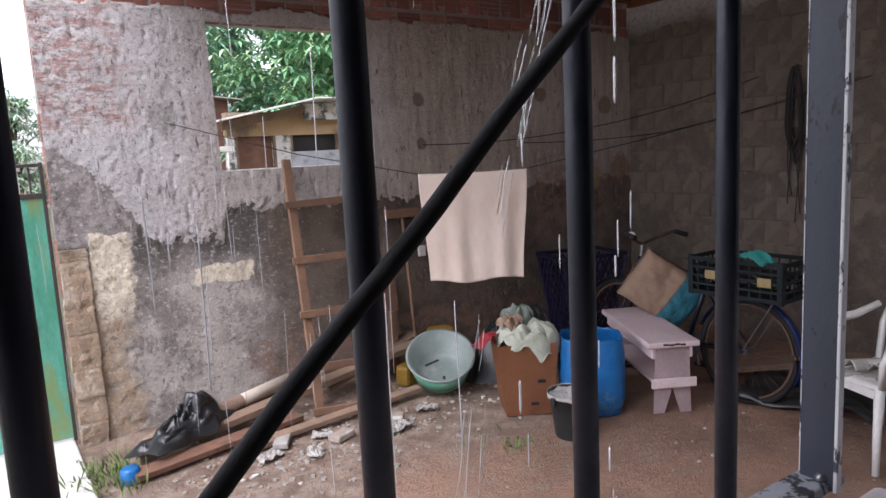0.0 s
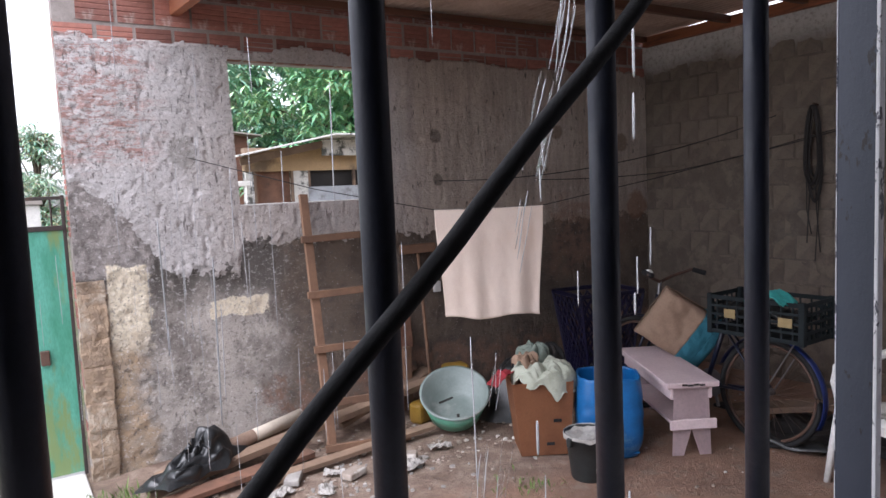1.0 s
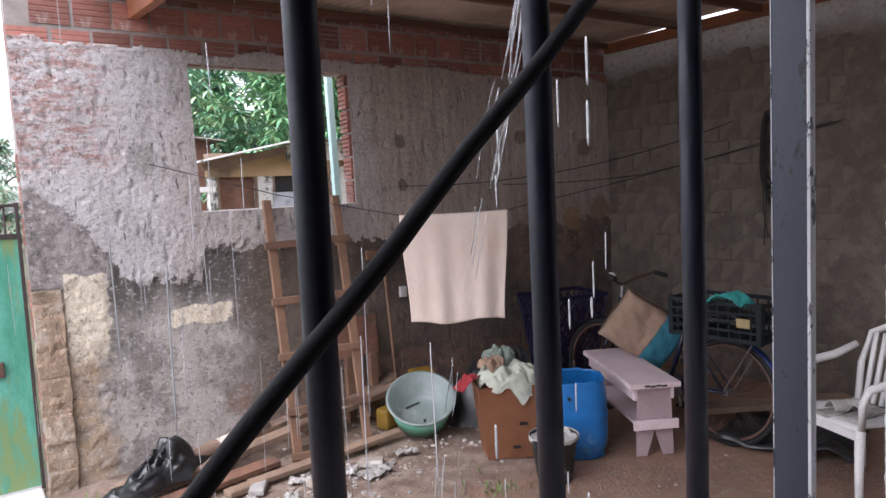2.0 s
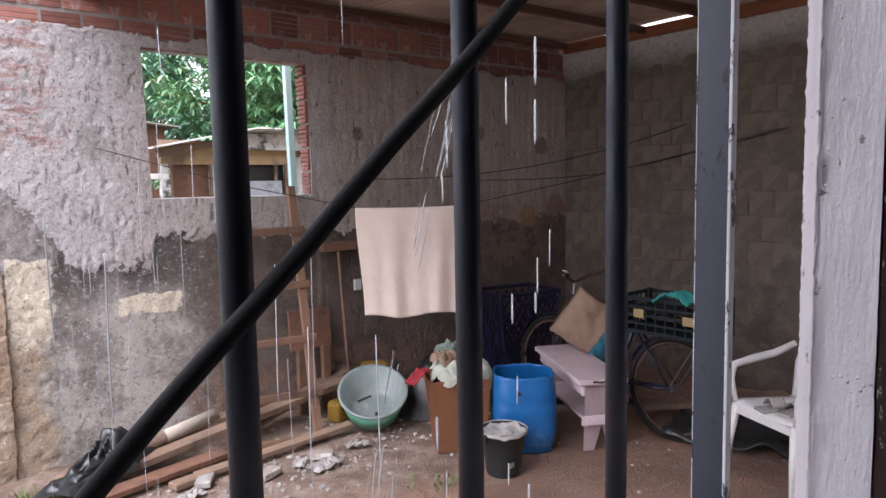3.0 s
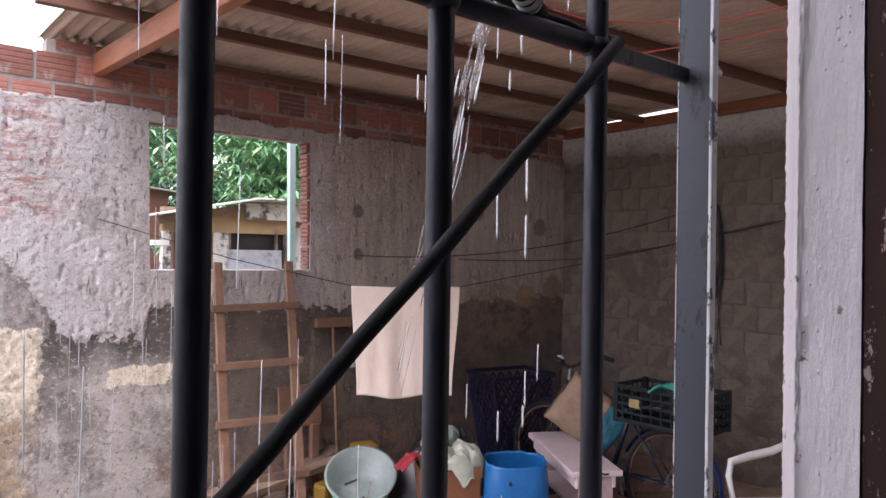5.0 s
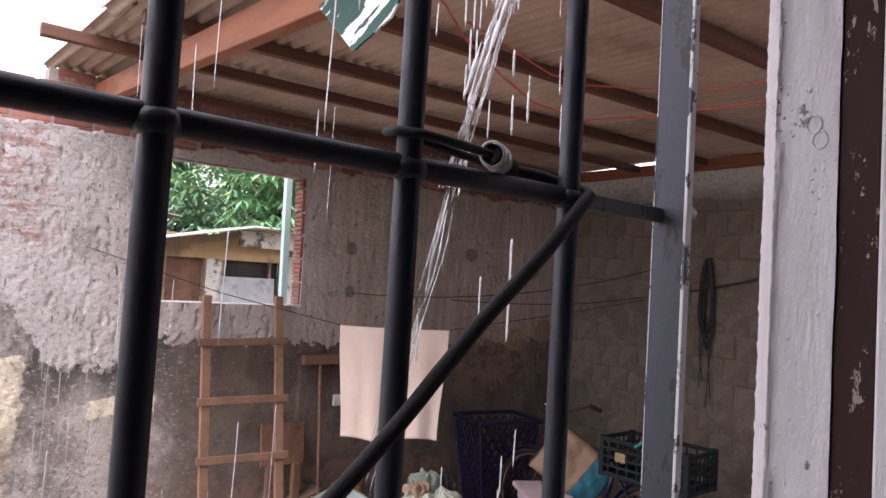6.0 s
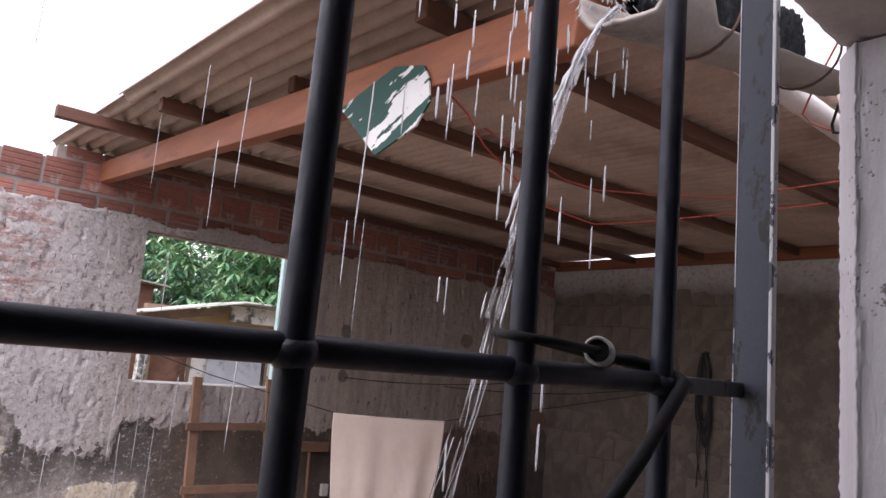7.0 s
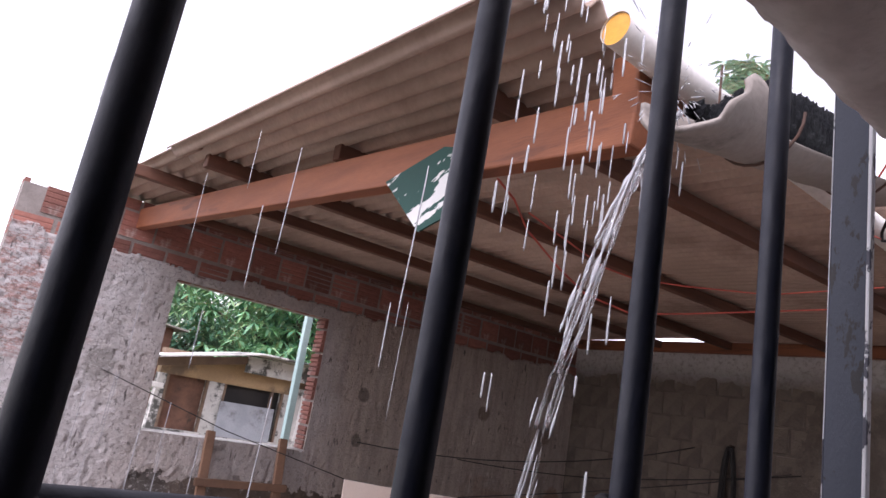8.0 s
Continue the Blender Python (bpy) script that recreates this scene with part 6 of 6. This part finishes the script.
def build_chair():
    c = thing("plastic_chair", "white moulded plastic garden armchair", "chair", (3.865, 1.35, 0), 68)
    # the chair faces along its +y
    part("seat", grid(14, 14, lambda u, v: Vector((0.45 * (u - 0.5) * (0.92 + 0.08 * v), 0.43 * (v - 0.5), 0.405 + 0.03 * v + 0.014 * (2 * u - 1) ** 2 - 0.02 * smooth01(v, 0.9, 1.0))), 0.012), M_PLASTIC, c, smooth=True)
    part("skirt", box((0.42, 0.014, 0.045), (0, 0.205, 0.39), 0.004), M_PLASTIC, c)
    for s in (-1, 1):
        part("leg", tube([(s * 0.215, 0.20, 0.42), (s * 0.235, 0.225, 0.22), (s * 0.255, 0.245, 0.0)], [0.026, 0.021, 0.017], 10), M_PLASTIC, c, smooth=True)
        part("leg", tube([(s * 0.20, -0.19, 0.42), (s * 0.225, -0.24, 0.2), (s * 0.245, -0.275, 0.0)], [0.028, 0.023, 0.018], 10), M_PLASTIC, c, smooth=True)
        arm = [Vector((s * 0.225, 0.20, 0.43)), Vector((s * 0.245, 0.215, 0.56)), Vector((s * 0.255, 0.19, 0.635)), Vector((s * 0.262, 0.06, 0.655)), Vector((s * 0.262, -0.10, 0.675)), Vector((s * 0.235, -0.22, 0.73))]
        part("armrest", tube(arm, [0.017, 0.018, 0.022, 0.024, 0.023, 0.018], 10), M_PLASTIC, c, smooth=True)
    for k in range(7):
        x = -0.17 + k * 0.0567
        part("back_slat", tube([(x * 0.92, -0.20, 0.42), (x, -0.255, 0.62), (x * 1.05, -0.30, 0.80)], [0.014, 0.015, 0.013], 8), M_PLASTIC, c, smooth=True)
    part("back_rim", tube([(-0.205, -0.20, 0.42), (-0.235, -0.25, 0.62), (-0.215, -0.305, 0.79), (-0.11, -0.325, 0.845), (0, -0.33, 0.86), (0.11, -0.325, 0.845), (0.215, -0.305, 0.79), (0.235, -0.25, 0.62), (0.205, -0.20, 0.42)], 0.019, 10), M_PLASTIC, c, smooth=True)
    for k in range(2):
        sh = thing("slipper", "pale grey folded slipper on the chair's seat", "slipper", (3.80 + 0.02 * k, 1.40 - 0.10 * k, 0.436), 150 + 14 * k, group="slippers on the chair")
        part("sole", grid(14, 10, lambda u, v: Vector((0.25 * (u - 0.5), 0.085 * (v - 0.5) * (0.75 + 0.35 * u), 0.012 + 0.006 * math.sin(u * 5))), 0.016), M_PALE, sh, smooth=True)
        part("strap", grid(8, 12, lambda u, v: Vector((0.03 + 0.08 * (u - 0.5), 0.095 * (v - 0.5), 0.02 + 0.045 * math.sin(math.pi * v))), 0.006), M_PALE, sh, smooth=True)


def build_ladder():
    l = thing("wooden_ladder", "rough home-made wooden ladder leaning on the yard wall", "ladder")
    def left(s):
        return Vector((1.76, 3.84, 0.0)).lerp(Vector((1.835, 4.285, 1.69)), s)
    def right(s):
        return Vector((2.215, 3.72, 0.0)).lerp(Vector((2.36, 4.285, 1.70)), s)
    for f in (left, right):
        part("stile", span(f(0), f(1), 0.058, 0.032, 0.003, 12), M_LADDER, l)
    off = Vector((-0.01, -0.035, 0.0))
    for s in (0.02, 0.185, 0.39, 0.60, 0.82):
        d = right(s) - left(s)
        part("rung", span(left(s) + off - d * 0.10, right(s) + off + d * 0.12, 0.024, 0.048, 0.003), M_LADDER, l)
    sq = thing("squeegee", "wooden floor squeegee leaning upside down on the wall", "squeegee")
    part("stick", tube([(2.66, 4.02, 0.0), (2.73, 4.27, 1.22)], 0.013, 8), M_LADDER, sq, smooth=True)
    part("head", box((0.30, 0.05, 0.07), (2.735, 4.275, 1.24), 0.006), M_LADDER, sq, "orange wooden head")
    bd = thing("wooden_board", "brown wooden board standing behind the ladder", "board", (2.45, 4.22, 0.50), 0, tilt=(-7, 0))
    part("board", box((0.34, 0.022, 0.30), (0, 0, 0.15), 0.004), M_OLDBOARD, bd)
    pr = thing("wooden_prop", "upright scrap timber under the board", "timber", (2.55, 4.20, 0))
    part("timber", box((0.06, 0.05, 0.52), (0, 0, 0.255), 0.004), M_LADDER, pr)
    pr2 = copy_thing(pr, pose(2.36, 4.22, 0))
    sw = thing("junction_box", "small white electrical box on the wall", "electrical box", (2.92, 4.315, 0.92))
    part("cover", box((0.06, 0.03, 0.085), (0, 0, 0), 0.005), M_PLASTIC, sw)
    yl = thing("yellow_can", "yellow plastic can lying behind the tub", "can", (2.53, 3.97, 0.08), 20)
    part("body", box((0.18, 0.12, 0.16), (0, 0, 0), 0.03), M_YELLOW, yl)
    part("cap", tube([(0.05, 0, 0.08), (0.05, 0, 0.105)], 0.022, 14), M_RED, yl)
    y2 = thing("yellow_can", "yellow plastic can standing behind the tub", "can", (2.93, 4.12, 0.17), -12)
    part("body", box((0.20, 0.16, 0.33), (0, 0, 0), 0.035), M_YELLOW, y2)


def build_timbers():
    specs = (((0.56, 3.60, 0.04), (1.60, 3.81, 0.05), 0.10, 0.035, M_OLDBOARD), ((0.62, 3.80, 0.05), (2.75, 4.10, 0.26), 0.09, 0.045, M_WOOD), ((0.70, 3.98, 0.06), (2.05, 4.18, 0.20), 0.08, 0.04, M_WOOD),
             ((1.35, 3.62, 0.03), (2.45, 3.70, 0.06), 0.07, 0.03, M_WOOD), ((1.9, 4.05, 0.10), (2.75, 4.22, 0.30), 0.12, 0.03, M_WOOD))
    for a, b, w, hgt, m in specs:
        t = thing("timber", "rough offcut timber lying among rubble along the wall", "timber", group="timbers along the wall")
        part("plank", span(a, b, w, hgt, 0.004, 6), m, t)
    p = thing("plastic_pipe", "length of muddy cream plastic pipe on the timbers", "pipe")
    pa, pb = Vector((0.98, 3.90, 0.145)), Vector((1.66, 4.12, 0.20))
    part("pipe", tube([pa, pb], 0.043, 22), M_CREAMPIPE, p, smooth=True)
    part("wrap", tube([pa.lerp(pb, 0.10 + 0.04 * i) for i in range(10)], [0.0455 + 0.0015 * math.sin(i * 2.1) for i in range(10)], 22, caps=False), M_PIPEWRAP, p, "brown muddy wrapping", smooth=True)
    # dark disc over the mouth, painted as the shaded hollow
    part("dark_bore_disc", tube([pb - (pb - pa) * 0.003, pb + (pb - pa) * 0.006], 0.035, 18), M_DARK, p)
    rnd = random.Random(12)
    bag = thing("rubbish_bag", "torn black plastic bag heaped over the timbers", "plastic bag", (0.90, 3.84, 0.05), 14)
    def heap(u, v):
        a, r = 2 * math.pi * u, v
        rad = r * (0.25 + 0.07 * math.sin(2 * a + 0.6) + 0.05 * math.sin(5 * a))
        x, y = rad * math.cos(a) * 1.18, rad * math.sin(a) * 0.60
        rise = 0.11 * (1 - r ** 1.8) * smooth01(x, -0.34, 0.10) + 0.05 * (1 - r)
        peak = 0.12 * math.exp(-((x - 0.13) / 0.09) ** 2 - ((y - 0.04) / 0.07) ** 2)
        return Vector((x, y, rise + peak + 0.05))
    bm = grid(17, 7, heap)
    bmesh.ops.remove_doubles(bm, verts=bm.verts[:], dist=0.0005)
    for v in bm.verts:
        v.co += Vector((rnd.uniform(-0.025, 0.025), rnd.uniform(-0.02, 0.02), rnd.uniform(-0.035, 0.035)))
    bmesh.ops.triangulate(bm, faces=bm.faces[:])
    bmesh.ops.subdivide_edges(bm, edges=bm.edges[:], cuts=2, smooth=0.35, use_grid_fill=True)
    for v in bm.verts:
        v.co.z += 0.005 * nz(v.co.x * 30, v.co.y * 30, 2.0)
    part("film", bm, M_BINBAG, bag, smooth=True)
    bl = thing("blue_lid", "bright blue plastic lid on the ground", "lid", (0.55, 3.63, 0.0), 30)
    part("lid", lathe([(0.052, 0.0), (0.055, 0.01), (0.050, 0.075), (0.042, 0.085), (0.0, 0.085)], 24), M_BLUE, bl, smooth=True)
    for k, (x, y, a, m, w) in enumerate(((1.25, 3.42, 20, M_PALE, 0.16), (1.62, 3.50, -30, M_PALE, 0.13), (1.92, 3.42, 50, M_PALE, 0.12), (2.02, 3.30, 15, M_PALE, 0.20), (1.48, 3.30, 70, M_PALE, 0.14), (2.35, 3.46, -15, M_PALE, 0.15))):
        s = thing("plastic_scrap", "crumpled pale plastic scrap among the rubble", "scrap", (x, y, 0.0), a, group="scraps on the ground")
        part("scrap", grid(12, 8, lambda u, v: Vector((w * (u - 0.5), 0.6 * w * (v - 0.5), 0.010 + 0.035 * abs(nz(u * 2.5 + k, v * 2.5, k * 3.0, 2)))), 0.003), m, s)
    for k, (x, y, z, a, m) in enumerate(((1.70, 3.40, 0.02, 25, M_BEAM), (2.08, 3.44, 0.02, -35, M_BEAM), (1.38, 3.55, 0.02, 60, M_PALE), (1.28, 3.60, 0.02, 10, M_WOOD))):
        s = thing("broken_brick", "broken piece of brick lying in the rubble", "brick", (x, y, z), a, group="broken bricks")
        part("piece", box((0.15, 0.09, 0.04), (0, 0, 0), 0.008), M_RUBBLE if m is M_BEAM else m, s)
    bm = bmesh.new()
    for k in range(420):
        if k < 300:
            x, y = rnd.uniform(0.7, 3.0), 3.25 + 0.9 * rnd.random() ** 1.5
        else:
            x, y = rnd.uniform(0.8, 5.0), rnd.uniform(0.9, 3.6)
        r = rnd.uniform(0.004, 0.017) if k < 300 else rnd.uniform(0.004, 0.014)
        s = bmesh.ops.create_icosphere(bm, subdivisions=1, radius=r)["verts"]
        for v in s:
            v.co = Vector((v.co.x * 1.3, v.co.y, v.co.z * 0.7)) * (1 + 0.3 * nz(v.co.x * 60, v.co.y * 60, k)) + Vector((x, y, ground_z(x, y) + r * 0.3))
    tagged(part("rubble", bm, M_RUBBLE), "scattered stones, plaster crumbs and grit on the ground", "rubble", kind="stuff")
    bm = bmesh.new()
    for k in range(260):
        x, y = (rnd.gauss(0.46, 0.10), rnd.gauss(3.72, 0.14)) if k < 190 else (rnd.gauss(2.4, 0.10), rnd.gauss(2.62, 0.10))
        a = rnd.uniform(0, 6.28)
        leaf(bm, Vector((x, y, -0.005)), Vector((math.cos(a), math.sin(a), rnd.uniform(0.8, 2.5))), rnd.uniform(0.05, 0.16) * (1 if k < 190 else 0.5), 0.012, 0.01)
    tagged(part("weeds", bm, M_GRASS), "small green weeds at the foot of the wall", "weeds", kind="stuff")
    # flakes of fallen plaster and paper trodden into the earth
    bm = bmesh.new()
    for k in range(110):
        x, y = rnd.gauss(1.55, 0.45), rnd.gauss(3.28, 0.22)
        w, turn, lift = rnd.uniform(0.006, 0.022), rnd.uniform(0, 6.28), rnd.uniform(0.002, 0.010)
        ring = [(x + w * rnd.uniform(0.6, 1.1) * math.cos(turn + j * 1.256), y + w * rnd.uniform(0.6, 1.1) * math.sin(turn + j * 1.256)) for j in range(5)]
        lo, hi = ([bm.verts.new((px, py, ground_z(px, py) + h)) for px, py in ring] for h in (0.0, lift + 0.004))
        bm.faces.new(hi)
        for j in range(5):
            bm.faces.new((lo[j], lo[(j + 1) % 5], hi[(j + 1) % 5], hi[j]))
    tagged(part("plaster_flakes", bm, M_PALE), "pale flakes of fallen plaster trodden into the earth", "plaster flakes", kind="stuff")
    # dark junk in the shade behind
    d = thing("sheet_scrap", "dark folded sheet lying by the block wall", "sheet", (4.35, 1.95, 0.0), 20)
    part("sheet", grid(16, 14, lambda u, v: Vector((0.7 * (u - 0.5), 0.8 * (v - 0.5), 0.02 + 0.12 * abs(nz(u * 2.5, v * 2.5, 6)))), 0.01), M_BINBAG, d, smooth=True)
    pl = thing("timber", "pale plank lying behind the bicycle", "timber", group="timbers along the wall")
    part("plank", span((4.15, 2.55, 0.10), (5.0, 1.9, 0.14), 0.16, 0.04, 0.004), M_WOOD, pl)
    jb = thing("dark_sack", "dark sack slumped in the corner behind the drum", "sack", (3.25, 3.7, 0), 10)
    bm = grid(48, 22, lambda u, v: Vector((v * (0.36 + 0.04 * math.sin(6.28 * 3 * u)) * math.cos(6.2832 * u), v * 0.26 * math.sin(6.2832 * u), 0.42 * (1 - v ** 2.4) + 0.06 * nz(3 * v * math.cos(6.2832 * u), 3 * v * math.sin(6.2832 * u), 2) * (1 - v))))
    bmesh.ops.remove_doubles(bm, verts=bm.verts[:], dist=0.0005)
    part("cloth", bm, M_BINBAG, jb, smooth=True)


build_ground()
yard_wall = build_yard_wall()
block_wall = build_block_wall()
build_house()
build_roof()
build_grille()
build_eave_things()
build_gate()
build_neighbour()
build_trees()
build_lines()
build_box_and_sack()
build_drum()
build_bucket()
build_bench()
build_bicycle()
build_crates()
build_tub()
build_chair()
build_ladder()
build_timbers()
build_bricks(yard_wall)
build_blocks(block_wall)
